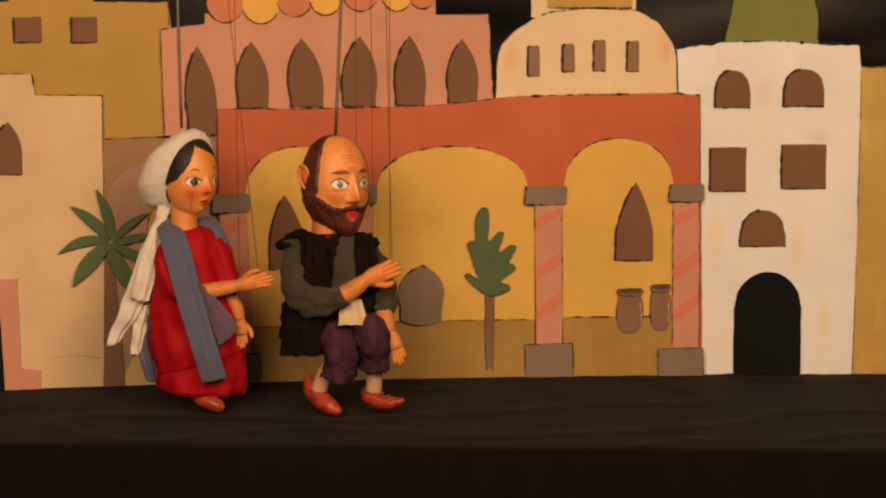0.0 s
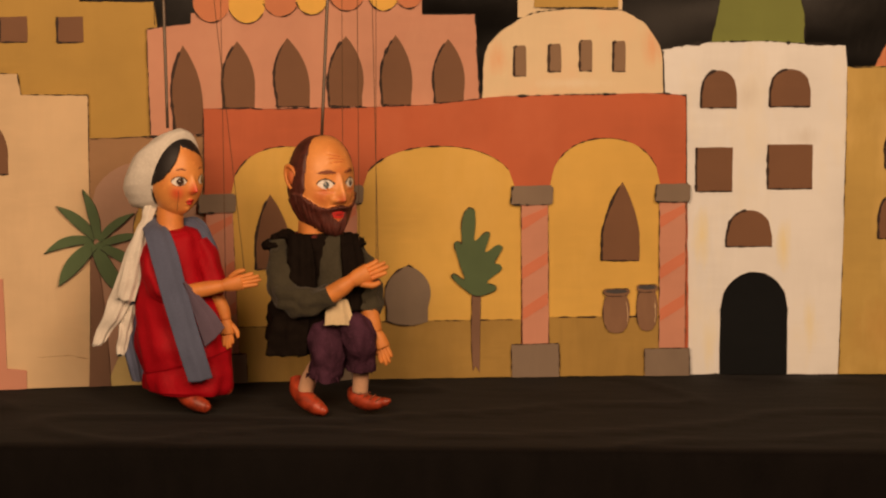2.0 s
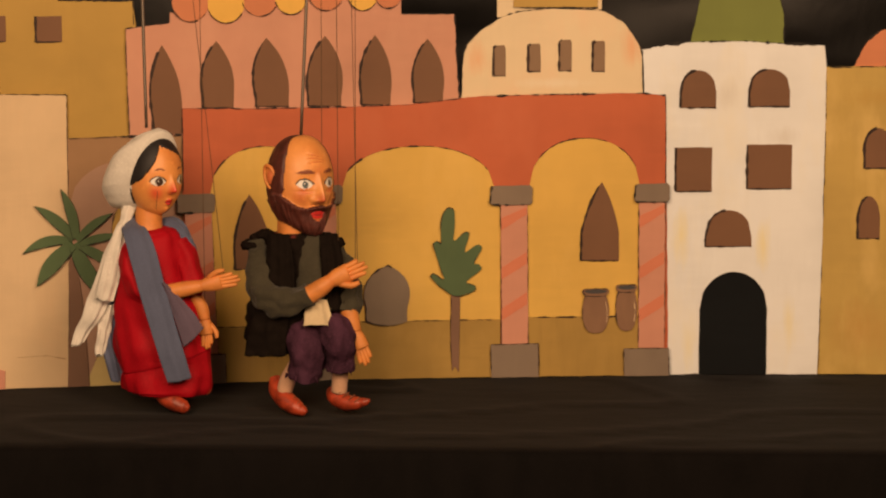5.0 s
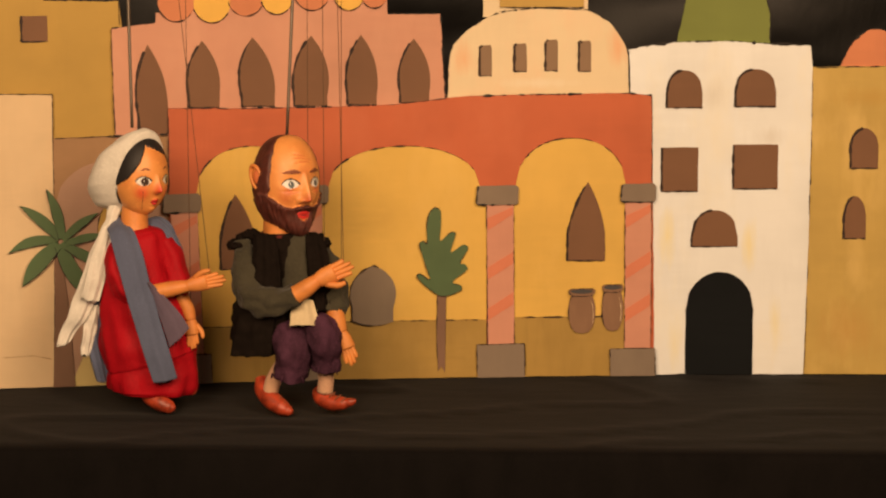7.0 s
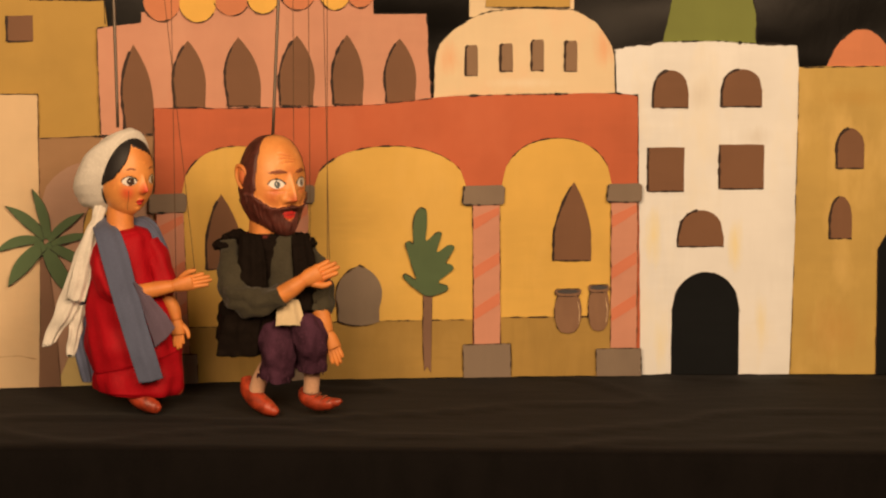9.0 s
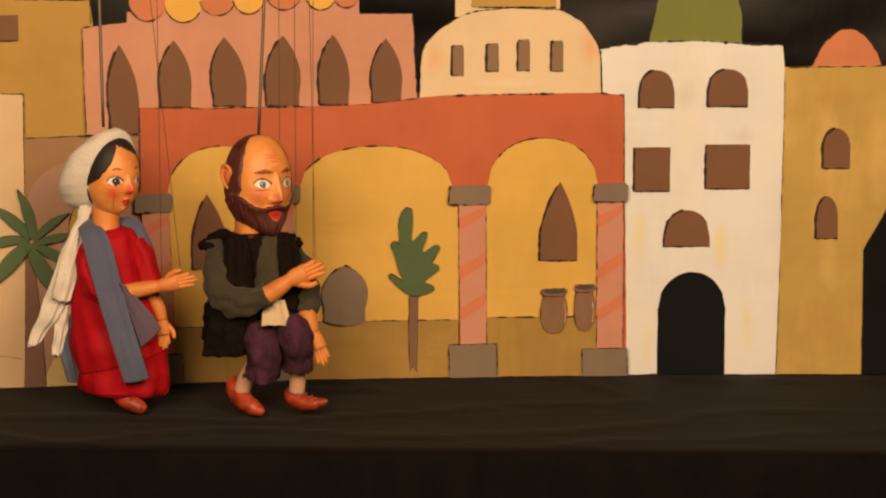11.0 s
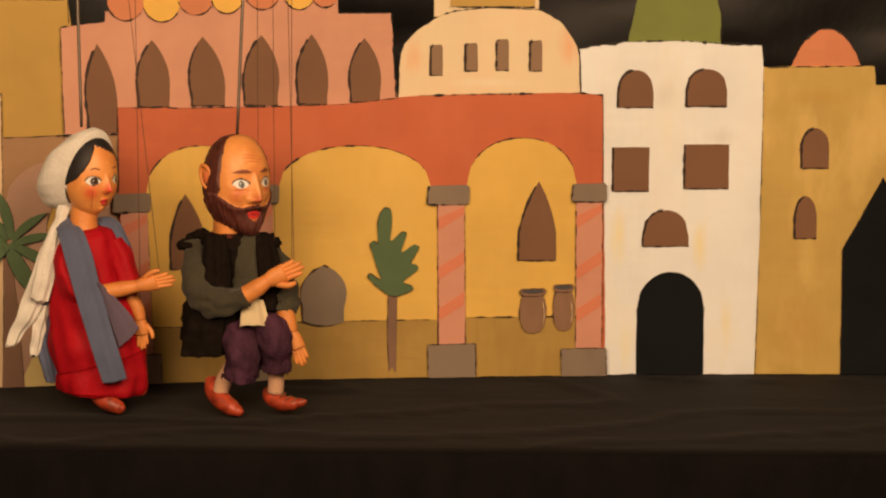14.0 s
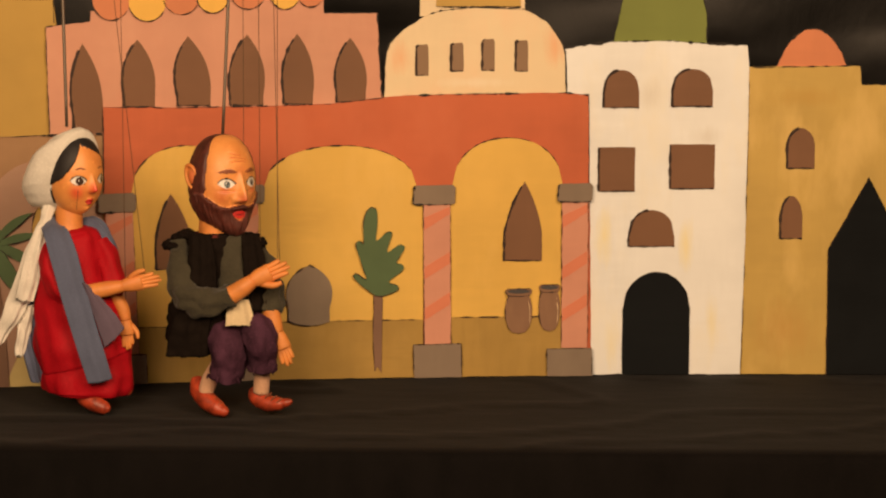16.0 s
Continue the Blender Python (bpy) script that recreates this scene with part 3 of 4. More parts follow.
# ---- stage table with its black cloth, curtain behind, hall round it ----
def stage_cloth():
    bm = bmesh.new()
    prof = [(0.32, 0.0)]
    prof += [(0.32 - 1.17 * i / 40, 0.0) for i in range(1, 40)]
    prof += [(-0.865, -0.003), (-0.874, -0.010), (-0.878, -0.022)]
    prof += [(-0.880 - 0.003 * i, -0.022 - 0.758 * i / 22) for i in range(1, 23)]
    xs = [-2.1 + 4.2 * i / 210 for i in range(211)]
    grid = []
    for x in xs:
        row = []
        skew = -0.045 * (x - 0.9) / 1.9
        for y, z in prof:
            p = Vector((x, y, z))
            if z == 0.0:
                ridge = noise.noise(Vector((x * 1.6 + y * 3.0, y * 2.2 - x * 1.1, 3.1)))
                dz = 0.0016 * noise.noise(Vector((x * 5, y * 6, 0))) + 0.0055 * max(0, 1 - abs(ridge) * 18) - 0.0022
                dy = 0
            else:
                dz, dy = 0, 0.018 * noise.noise(Vector((x * 5.5, z * 0.8, 9))) * min(1, -z * 2)
            row.append(bm.verts.new((x, y - (skew if y < -0.3 else skew * max(0, -y / 0.3)) * -1 + dy, TZ + z + dz)))
        grid.append(row)
    for a, b in zip(grid, grid[1:]):
        for i in range(len(prof) - 1):
            bm.faces.new((a[i], a[i + 1], b[i + 1], b[i]))
    return bm


table = tagged(new("stage_table"), "long stage table draped in wrinkled black cloth", "table")
part("cloth", stage_cloth(), CLOTH_BLACK, table, "black draped table cloth", True)


def block(x0, x1, y0, y1, z0, z1, bev=0.004):
    bm = bmesh.new()
    bmesh.ops.create_cube(bm, size=1)
    for v in bm.verts:
        v.co = Vector(((x0 + x1) / 2 + v.co.x * (x1 - x0), (y0 + y1) / 2 + v.co.y * (y1 - y0), (z0 + z1) / 2 + v.co.z * (z1 - z0)))
    bmesh.ops.bevel(bm, geom=bm.edges[:], offset=bev, segments=1, affect="EDGES")
    return bm


part("tabletop", block(-2.05, 2.05, -0.82, 0.30, TZ - 0.045, TZ - 0.010), BARK, table)
for x in (-1.95, -0.65, 0.65, 1.95):
    for y in (-0.76, 0.22):
        part("leg", block(x - 0.03, x + 0.03, y - 0.03, y + 0.03, 0.0, TZ - 0.046), BARK, table)

bm = bmesh.new()
cols = []
for i in range(261):
    x = -2.6 + 5.2 * i / 260
    col = []
    for j in range(91):
        z = 0.02 + 2.98 * j / 90
        fold = 0.035 * noise.noise(Vector((x * 2.6, z * 0.35, 5))) + 0.030 * noise.noise(Vector((x * 0.9 + z * 1.2, z * 5.5 - x * 1.0, 2))) + 0.008 * noise.noise(Vector((x * 4 + z * 6, z * 16 - x * 3, 2)))
        col.append(bm.verts.new((x, 0.45 + fold, z)))
    cols.append(col)
for a, b in zip(cols, cols[1:]):
    for j in range(90):
        bm.faces.new((a[j], b[j], b[j + 1], a[j + 1]))
back = part("curtain", bm, CURTAIN, None, "", True)
sol = back.modifiers.new("thickness", "SOLIDIFY")
sol.thickness = 0.004
tagged(back, "black backdrop curtain hanging in loose folds", "curtain")

for name, box in (("floor", (-4.0, 4.0, -8.0, 1.2, -0.10, 0.0)), ("ceiling", (-4.0, 4.0, -8.0, 1.2, 4.8, 4.9)), ("wall_north", (-4.0, 4.0, 1.2, 1.3, 0.0, 4.8)),
                  ("wall_south", (-4.0, 4.0, -8.1, -8.0, 0.0, 4.8)), ("wall_west", (-4.1, -4.0, -8.0, 1.2, 0.0, 4.8)), ("wall_east", (4.0, 4.1, -8.0, 1.2, 0.0, 4.8))):
    tagged(part(name, block(*box, 0.002), HALL), "dark plain surface of the hall", "floor" if name == "floor" else "ceiling" if name == "ceiling" else "wall", "", "structure")


# ---- the two marionettes, each one mesh, and the rods and strings that hold them ----
SKIN = lacquer("painted_wood_skin", (0.64, 0.240, 0.056), 0.55, 0.78, 38.0, (0.56, 0.165, 0.040))
BLUSH = lacquer("painted_blush", (0.56, 0.15, 0.045), 0.6)
LIP = lacquer("painted_lip_red", (0.52, 0.018, 0.014), 0.72)
EYE_WHITE = lacquer("painted_eye_white", (0.72, 0.70, 0.66), 0.3)
LIP_DARK = lacquer("painted_lip_line", (0.10, 0.012, 0.010), 0.5)
IRIS = lacquer("painted_iris", (0.10, 0.14, 0.16), 0.25)
EYE_BROWN = lacquer("painted_brown_iris", (0.07, 0.035, 0.02), 0.25)
PUPIL = lacquer("painted_black", (0.012, 0.010, 0.010), 0.3)
BROW = lacquer("painted_brow", (0.22, 0.065, 0.028), 0.75)
HAIR_BLACK = lacquer("black_painted_hair", (0.012, 0.010, 0.010), 0.6, 0.6, 60.0)
HAIR_BROWN = lacquer("brown_carved_hair", (0.090, 0.020, 0.013), 0.58, 0.45, 60.0)
SCARF = cloth("white_gauze_cloth", (0.66, 0.64, 0.58), 0.8, 0.85, 900, 0.2, 0.15, 0.85)
SATIN = cloth("red_satin_cloth", (0.36, 0.004, 0.011), 0.5, 0.66, 900, 0.0, 0.14, 0.72, (16.0, (1.0, 1.0, 0.6)), 0.010)
SHAWL_THIN = cloth("thin_violet_grey_cloth", (0.115, 0.090, 0.135), 0.5, 0.85, 900, 0.1, 0.15, 0.85)
SHAWL = cloth("blue_grey_cloth", (0.095, 0.115, 0.19), 0.5, 0.85, 900, 0.1, 0.15, 0.85)
VEST = cloth("black_wool_cloth", (0.0095, 0.0065, 0.0050), 1.0, 0.95, 500, 0.0, 0.08, 0.7)
SHIRT = cloth("grey_green_cloth", (0.052, 0.047, 0.031), 1.0, 0.9, 900, 0.1, 0.15, 0.7, (34.0, (0.9, 0.9, 0.9)), 0.010)
LINEN = cloth("cream_linen_cloth", (0.60, 0.50, 0.32), 0.6, 0.9, 900, 0.1, 0.15, 0.88)
TROUSER = cloth("purple_velvet_cloth", (0.078, 0.029, 0.056), 1.0, 0.9, 900, 0.0, 0.15, 0.22, (40.0, (1.2, 1.2, 0.5)), 0.008)
STOCKING = cloth("pale_stocking_cloth", (0.56, 0.34, 0.22), 0.5, 0.85, 900, 0.1, 0.15, 0.85)
COLLAR = cloth("dark_red_collar_cloth", (0.10, 0.018, 0.014), 0.5)
SHOE = lacquer("red_brown_shoe_leather", (0.40, 0.052, 0.018), 0.45, 0.30, 42.0)
STEEL, _nt, _b = shader("rod_steel")
_b.inputs["Base Color"].default_value = (0.20, 0.17, 0.14, 1)
_b.inputs["Metallic"].default_value, _b.inputs["Roughness"].default_value = 0.8, 0.45
THREAD = cloth("dark_thread", (0.10, 0.06, 0.035), 0.1)



def blushed(name, base, red, spots):
    """Painted skin with rouge dabbed round a few places."""
    m, nt, bsdf = shader(name)
    co = nt.nodes.new("ShaderNodeTexCoord")
    col = mix(nt, (*base, 1), (*(v * k for v, k in zip(base, (0.90, 0.80, 0.75))), 1), ramp(nt, noise_of(nt, 22.0), 0.42, 0.66))
    col = mix(nt, col, (*(min(1, v * 1.12) for v in base), 1), ramp(nt, noise_of(nt, 75.0), 0.54, 0.72))
    for place, reach, amount in spots:
        dist = nt.nodes.new("ShaderNodeVectorMath")
        dist.operation = "DISTANCE"
        dist.inputs[1].default_value = place
        nt.links.new(co.outputs["Object"], dist.inputs[0])
        r = nt.nodes.new("ShaderNodeMapRange")
        r.interpolation_type = "SMOOTHSTEP"
        for k, v in ((1, 0.0), (2, reach), (3, amount), (4, 0.0)):
            r.inputs[k].default_value = v
        nt.links.new(dist.outputs["Value"], r.inputs[0])
        col = mix(nt, col, (*red, 1), r.outputs[0])
    nt.links.new(col, bsdf.inputs["Base Color"])
    bsdf.inputs["Roughness"].default_value = 0.45
    bumped(nt, bsdf, noise_of(nt, 70.0), 0.15)
    return m


FACE = blushed("rouged_face_paint", (0.71, 0.295, 0.078), (0.60, 0.045, 0.022), (((-0.0224, -0.0604, 0.4778), 0.026, 0.75), ((0.0326, -0.0205, 0.4778), 0.026, 0.75), ((0.0215, -0.0631, 0.4808), 0.03, 1.0), ((0.0145, -0.0534, 0.4578), 0.024, 0.5)))
MALE_FACE = blushed("weathered_face_paint", (0.71, 0.300, 0.084), (0.46, 0.070, 0.024), (((-0.0221, -0.0677, 0.4745), 0.028, 0.5), ((0.0417, -0.0263, 0.4745), 0.028, 0.5), ((0.0283, -0.0755, 0.4635), 0.026, 0.8), ((0.0174, -0.0587, 0.5265), 0.022, 0.3), ((-0.0146, -0.0700, 0.4855), 0.015, 0.5), ((0.0407, -0.0340, 0.4855), 0.015, 0.5)))
DOLL_MATS = [LIP_DARK, STOCKING, COLLAR, MALE_FACE, FACE, SHAWL_THIN, EYE_BROWN, SKIN, BLUSH, LIP, EYE_WHITE, IRIS, PUPIL, BROW, HAIR_BLACK, HAIR_BROWN, SCARF, SATIN, SHAWL, VEST, SHIRT, LINEN, TROUSER, SHOE]


class Doll:
    def __init__(self):
        self.bm = bmesh.new()

    def quads(self, rings, mat, closed=True, ends=True):
        ix = DOLL_MATS.index(mat)
        n = len(rings[0])
        made = []
        for a, b in zip(rings, rings[1:]):
            for i in range(n if closed else n - 1):
                made.append(self.bm.faces.new((a[i], a[(i + 1) % n], b[(i + 1) % n], b[i])))
        if ends and closed:
            made += [self.bm.faces.new(rings[0][::-1]), self.bm.faces.new(rings[-1])]
        for f in made:
            f.material_index = ix

    def ball(self, c, r, mat, turn=0.0, lean=0.0, rough=0.0, freq=60.0, n=24, taper=0.0):
        """An ellipsoid; turn about z and lean about y in degrees; taper narrows it downwards; rough carves it."""
        m = Matrix.Rotation(radians(turn), 3, "Z") @ Matrix.Rotation(radians(lean), 3, "Y")
        rings = []
        for j in range(1, n):
            a = math.pi * j / n
            ring = []
            for i in range(n * 3 // 2):
                b = math.tau * i / (n * 3 // 2)
                u = Vector((math.sin(a) * math.cos(b), math.sin(a) * math.sin(b), math.cos(a)))
                k = 1 - taper * max(0.0, -u.z)
                p = Vector((u.x * r[0] * k, u.y * r[1] * k, u.z * r[2]))
                q = Vector(c) + m @ p
                if rough:
                    q += (m @ u) * rough * noise.noise(Vector((q.x * freq, q.y * freq, q.z * freq)))
                ring.append(self.bm.verts.new(q))
            rings.append(ring)
        self.quads(rings, mat)

    def limb(self, pts, radii, mat, n=18, fine=5, rough=0.0, freq=35.0, folds=0.0, fold_n=9, grain=1.0):
        """A tube through pts (catmull-rom) with radii (r or (across, deep)); rough and folds crumple the cloth."""
        P = [Vector(p) for p in pts]
        R = [Vector(r) if isinstance(r, tuple) else Vector((r, r)) for r in radii]
        path = []
        for i in range(len(P) - 1):
            a, b, c, d = P[max(0, i - 1)], P[i], P[i + 1], P[min(len(P) - 1, i + 2)]
            for j in range(fine):
                t = j / fine
                path.append((0.5 * (2 * b + (c - a) * t + (2 * a - 5 * b + 4 * c - d) * t * t + (3 * b - a - 3 * c + d) * t ** 3), R[i].lerp(R[i + 1], t * t * (3 - 2 * t))))
        path.append((P[-1], R[-1]))
        rings = []
        for i, (p, r) in enumerate(path):
            d = (path[min(i + 1, len(path) - 1)][0] - path[max(i - 1, 0)][0]).normalized()
            side = d.cross(Vector((0, 1, 0)))
            side = side.normalized() if side.length > 0.05 else Vector((1, 0, 0))
            deep = side.cross(d).normalized()
            ring = []
            for k in range(n):
                a = math.tau * k / n
                u = side * math.cos(a) * r.x + deep * math.sin(a) * r.y
                q = p + u
                if rough or folds:
                    g = 1 + folds * math.sin(fold_n * a + 5 * noise.noise(Vector((0.3, 1.7, p.z * 9))))
                    q = p + u * g + u.normalized() * rough * noise.noise(Vector((q.x * freq * grain, q.y * freq * grain, q.z * freq / grain)))
                ring.append(self.bm.verts.new(q))
            rings.append(ring)
        self.quads(rings, mat)

    def ribbon(self, pts, widths, mat, axis=(1, 0, 0), thick=0.0035, fine=6, rough=0.004, freq=28.0, frayed=0.0, n=9, pleat=0.0):
        """A strip of cloth of real thickness along pts; its width lies along axis."""
        P = [Vector(p) for p in pts]
        path = []
        for i in range(len(P) - 1):
            a, b, c, d = P[max(0, i - 1)], P[i], P[i + 1], P[min(len(P) - 1, i + 2)]
            for j in range(fine):
                t = j / fine
                path.append((0.5 * (2 * b + (c - a) * t + (2 * a - 5 * b + 4 * c - d) * t * t + (3 * b - a - 3 * c + d) * t ** 3), widths[i] * (1 - t) + widths[i + 1] * t))
        path.append((P[-1], widths[-1]))
        ax = Vector(axis).normalized()
        rings = []
        for i, (p, w) in enumerate(path):
            d = (path[min(i + 1, len(path) - 1)][0] - path[max(i - 1, 0)][0]).normalized()
            nrm = d.cross(ax).normalized()
            row = []
            for s in (1, -1):
                side = []
                for k in range(n):
                    u = -1 + 2 * k / (n - 1)
                    q = p + ax * u * w
                    q += nrm * (rough * noise.noise(q * freq) + s * thick * 0.5 + 0.004 * math.cos(u * 3.0) + pleat * math.sin(u * 7.5 + 3.0 * noise.noise(Vector((0.7, p.z * 8, p.x * 8)))))
                    if frayed and i == len(path) - 1:
                        q += d * frayed * noise.noise(Vector((u * 9, 0.2, p.z)))
                    side.append(q)
                row += side if s == 1 else side[::-1]
            rings.append([self.bm.verts.new(q) for q in row])
        self.quads(rings, mat)

    def palm(self, wrist, tip, spread=0.006, thumb=1, size=1.0, up=(0, 0, 1)):
        """An open wooden palm with four fingers side by side and a thumb."""
        a, b = Vector(wrist), Vector(tip)
        d = (b - a).normalized()
        up = Vector(up)
        up = (up - d * up.dot(d)).normalized()
        k = (b - a).length
        self.limb([a, a + d * k * 0.25, a + d * k * 0.52], [0.012 * size, (0.017 * size, 0.012 * size), (0.018 * size, 0.011 * size)], SKIN, 14, 4)
        for i in range(4):
            o = up * (i - 1.5) * spread * 1.25 * size
            l = (0.90, 1.0, 0.97, 0.84)[i]
            self.limb([a + d * k * 0.46 + o * 0.9, a + d * k * 0.72 + o, a + d * k * l + o * 1.15], [0.0056 * size, 0.0054 * size, 0.0034 * size], SKIN, 9, 3)
        t = up * 0.017 * thumb * size
        self.limb([a + d * k * 0.22 + t * 0.7, a + d * k * 0.45 + t * 1.35 - Vector((0, 0.006, 0)), a + d * k * 0.66 + t * 1.4 - Vector((0, 0.009, 0))], [0.0068 * size, 0.0062 * size, 0.004 * size], SKIN, 9, 3)

    def finish(self, name, place, turn):
        for f in self.bm.faces:
            f.smooth = True
        ob = part(name, self.bm, DOLL_MATS)
        ob.location, ob.rotation_euler = place, (0, 0, radians(turn))
        return ob

    def head(self, centre, yaw, reach, up, down, narrow, sculpt, region, square=1.0, lat=160, lon=240):
        """A carved and painted head. Its own frame: across, forward, up; yaw turns the face. Regions take their paint."""
        c, s = math.cos(radians(yaw)), math.sin(radians(yaw))
        rings, looks = [], []
        for j in range(1, lat):
            a = math.pi * j / lat
            ring, row = [], []
            for i in range(lon):
                lam = math.tau * (i + 0.5) / lon - math.pi
                z = math.cos(a) * (up if a < math.pi / 2 else down)
                k = math.sin(a) ** square * (1 - narrow * max(0.0, -math.cos(a)) ** 2)
                x, f = reach[0] * k * math.sin(lam), reach[1] * k * math.cos(lam)
                row.append(region(lam, x, f, z))
                dx, df, dz = sculpt(lam, x, f, z)
                x, f, z = x + dx, f + df, z + dz
                ring.append(self.bm.verts.new((centre[0] + x * c + f * s, centre[1] - f * c + x * s, centre[2] + z)))
            rings.append(ring)
            looks.append(row)
        for a, b, row in zip(rings, rings[1:], looks):
            for i in range(lon):
                self.bm.faces.new((a[i], a[(i + 1) % lon], b[(i + 1) % lon], b[i])).material_index = DOLL_MATS.index(row[i])
        for ring, look_of in ((rings[0][::-1], looks[0][0]), (rings[-1], looks[-1][0])):
            self.bm.faces.new(ring).material_index = DOLL_MATS.index(look_of)

    def headscarf(self, centre, yaw, mat, n=110):
        """Gauze drawn tight behind the hairline, puffed over the back of the head and gathered in a knot low behind."""
        c, s = math.cos(radians(yaw)), math.sin(radians(yaw))
        profile = [(-0.004, 0.050, 0.072, 0.014), (0.000, 0.0585, 0.0835, 0.014), (0.005, 0.0625, 0.0875, 0.013), (0.018, 0.073, 0.091, 0.012), (0.036, 0.084, 0.089, 0.008),
                   (0.055, 0.087, 0.083, 0.002), (0.074, 0.080, 0.072, -0.008), (0.090, 0.064, 0.056, -0.020), (0.101, 0.042, 0.038, -0.030), (0.106, 0.014, 0.013, -0.036)]
        fine = []
        for i in range(len(profile) - 1):
            o, a, b, e = profile[max(0, i - 1)], profile[i], profile[i + 1], profile[min(len(profile) - 1, i + 2)]
            for j in range(6):
                t = j / 6
                fine.append([0.5 * (2 * q + (r - p) * t + (2 * p - 5 * q + 4 * r - v) * t * t + (3 * q - p - 3 * r + v) * t ** 3) for p, q, r, v in zip(o, a, b, e)])
        rings = []
        for back, wx, hz, zc in fine:
            ring = []
            for k in range(n):
                a = math.tau * k / n
                far = min(1.0, max(0.0, back / 0.05))
                crease = math.sin(11 * a + 26 * back + 2.2 * math.sin(2 * a)) * 0.6 + math.sin(23 * a - 18 * back) * 0.25
                g = 1 + (0.006 + 0.020 * far) * crease + 0.03 * far * noise.noise(Vector((math.cos(a) * 2, math.sin(a) * 2, back * 18)))
                x, z = wx * math.sin(a) * g, zc + hz * math.cos(a) * g
                f = 0.006 + 0.28 * (z - 0.02) - back
                ring.append(self.bm.verts.new((centre[0] + x * c + f * s, centre[1] - f * c + x * s, centre[2] + z)))
            rings.append(ring)
        self.quads(rings, mat)


def bell(a, a0, w):
    return math.exp(-((a - a0) / w) ** 2)


def step_up(v, lo, hi):
    t = min(1.0, max(0.0, (v - lo) / (hi - lo)))
    return t * t * (3 - 2 * t)


def along(v, table):
    """Straight interpolation in a short table of (place, value)."""
    for (a, p), (b, q) in zip(table, table[1:]):
        if v <= b:
            return p + (q - p) * max(0.0, (v - a) / (b - a))
    return table[-1][1]


def eye_paint(s, z, wide, high, iris, gaze, rim):
    """Paint of a round-lidded eye at s across and z up from its middle, or None outside it."""
    lid = high * (1 - min(1.0, abs(s / wide)) ** 2.3)
    top, low = lid * 1.08, -lid * 0.86
    if abs(s) < wide * 1.10 and top <= z + 0.0002 and z < high * 1.08 * (1 - min(1.0, abs(s / (wide * 1.14))) ** 2.3) + 0.0020:
        return PUPIL
    if abs(s) > wide or z > top or z < low - 0.0007:
        return None
    if z < low:
        return rim
    d = math.hypot(s - gaze[0], z - gaze[1])
    # Small off-centre dot: the eye's highlight, put in as white paint.
    if math.hypot(s - gaze[0] - 0.0020, z - gaze[1] - 0.0022) < 0.0013:
        return EYE_WHITE
    return PUPIL if d < iris * 0.42 else IRIS_PAINT[iris > 0.0072] if d < iris * 0.86 else PUPIL if d < iris else EYE_WHITE


IRIS_PAINT = (IRIS, EYE_BROWN)

# veiled marionette in a red dress
d = Doll()
R = 0.058
HAIRLINE = ((-180, -0.060), (-112, -0.056), (-104, -0.050), (-98, -0.016), (-66, 0.000), (-46, 0.024), (-36, 0.040), (-29, 0.056), (-22, 0.069), (-14, 0.066), (8, 0.059), (35, 0.048), (57, 0.034), (85, -0.006), (104, -0.050), (180, -0.060))


def veiled_sculpt(lam, x, f, z):
    s = lam * R
    out = 0.0030 * step_up(z - along(math.degrees(lam), HAIRLINE), -0.0012, 0.0012)
    if out:
        out += 0.00008 * math.sin(lam * 60 + z * 260)
    df = 0.0
    if f > 0:
        bridge = along(z, ((-0.0345, 0.0), (-0.031, 0.55), (-0.026, 1.0), (-0.020, 0.84), (-0.004, 0.30), (0.012, 0.0)))
        df += 0.0190 * bridge * bell(s, 0, 0.0052 + 0.003 * bridge)
        for e in (-1, 1):
            df += 0.0030 * bell(s, e * 0.033, 0.017) * bell(z, -0.032, 0.017) - 0.0030 * bell(s, e * 0.032, 0.016) * bell(z, -0.003, 0.012)
            df += 0.0016 * bell(s, e * 0.032, 0.013) * bell(z, -0.005, 0.009)
        df += 0.0075 * bell(s, 0, 0.016) * bell(z, -0.069, 0.012)
        df += 0.0060 * bell(s, 0, 0.009) * (bell(z, -0.0465, 0.0034) + bell(z, -0.0545, 0.0036))
        df -= 0.0012 * bell(s, 0, 0.012) * bell(z, -0.061, 0.003)
    return x / R * out, f / R * out + df, z / R * out * 0.6


def veiled_region(lam, x, f, z):
    s = lam * R
    if z > along(math.degrees(lam), HAIRLINE) + 0.0006 * math.sin(lam * 30):
        return HAIR_BLACK
    if f > 0:
        for e in (-1, 1):
            got = eye_paint((s - e * 0.0320) * e, z + 0.0045, 0.0168, 0.0094, 0.0084, (0.0026 * e, 0.0002), PUPIL)
            if got:
                return got
            if abs(z - 0.0190 - 0.0040 * bell(s, e * 0.028, 0.009)) < 0.0019 * bell(s, e * 0.028, 0.010) + 0.0003 and abs(s - e * 0.028) < 0.011:
                return BROW
        if abs(s) < 0.0150 and -0.0070 * (1 - (s / 0.0150) ** 2) < z + 0.0500 < 0.0072 * (1 - (s / 0.0150) ** 2) - 0.0022 * bell(s, 0, 0.0026):
            return LIP_DARK if abs(z + 0.0504) < 0.0006 else LIP
        if abs(s + 0.036) < 0.0006 and -0.068 < z < -0.024:
            return BROW
    return FACE


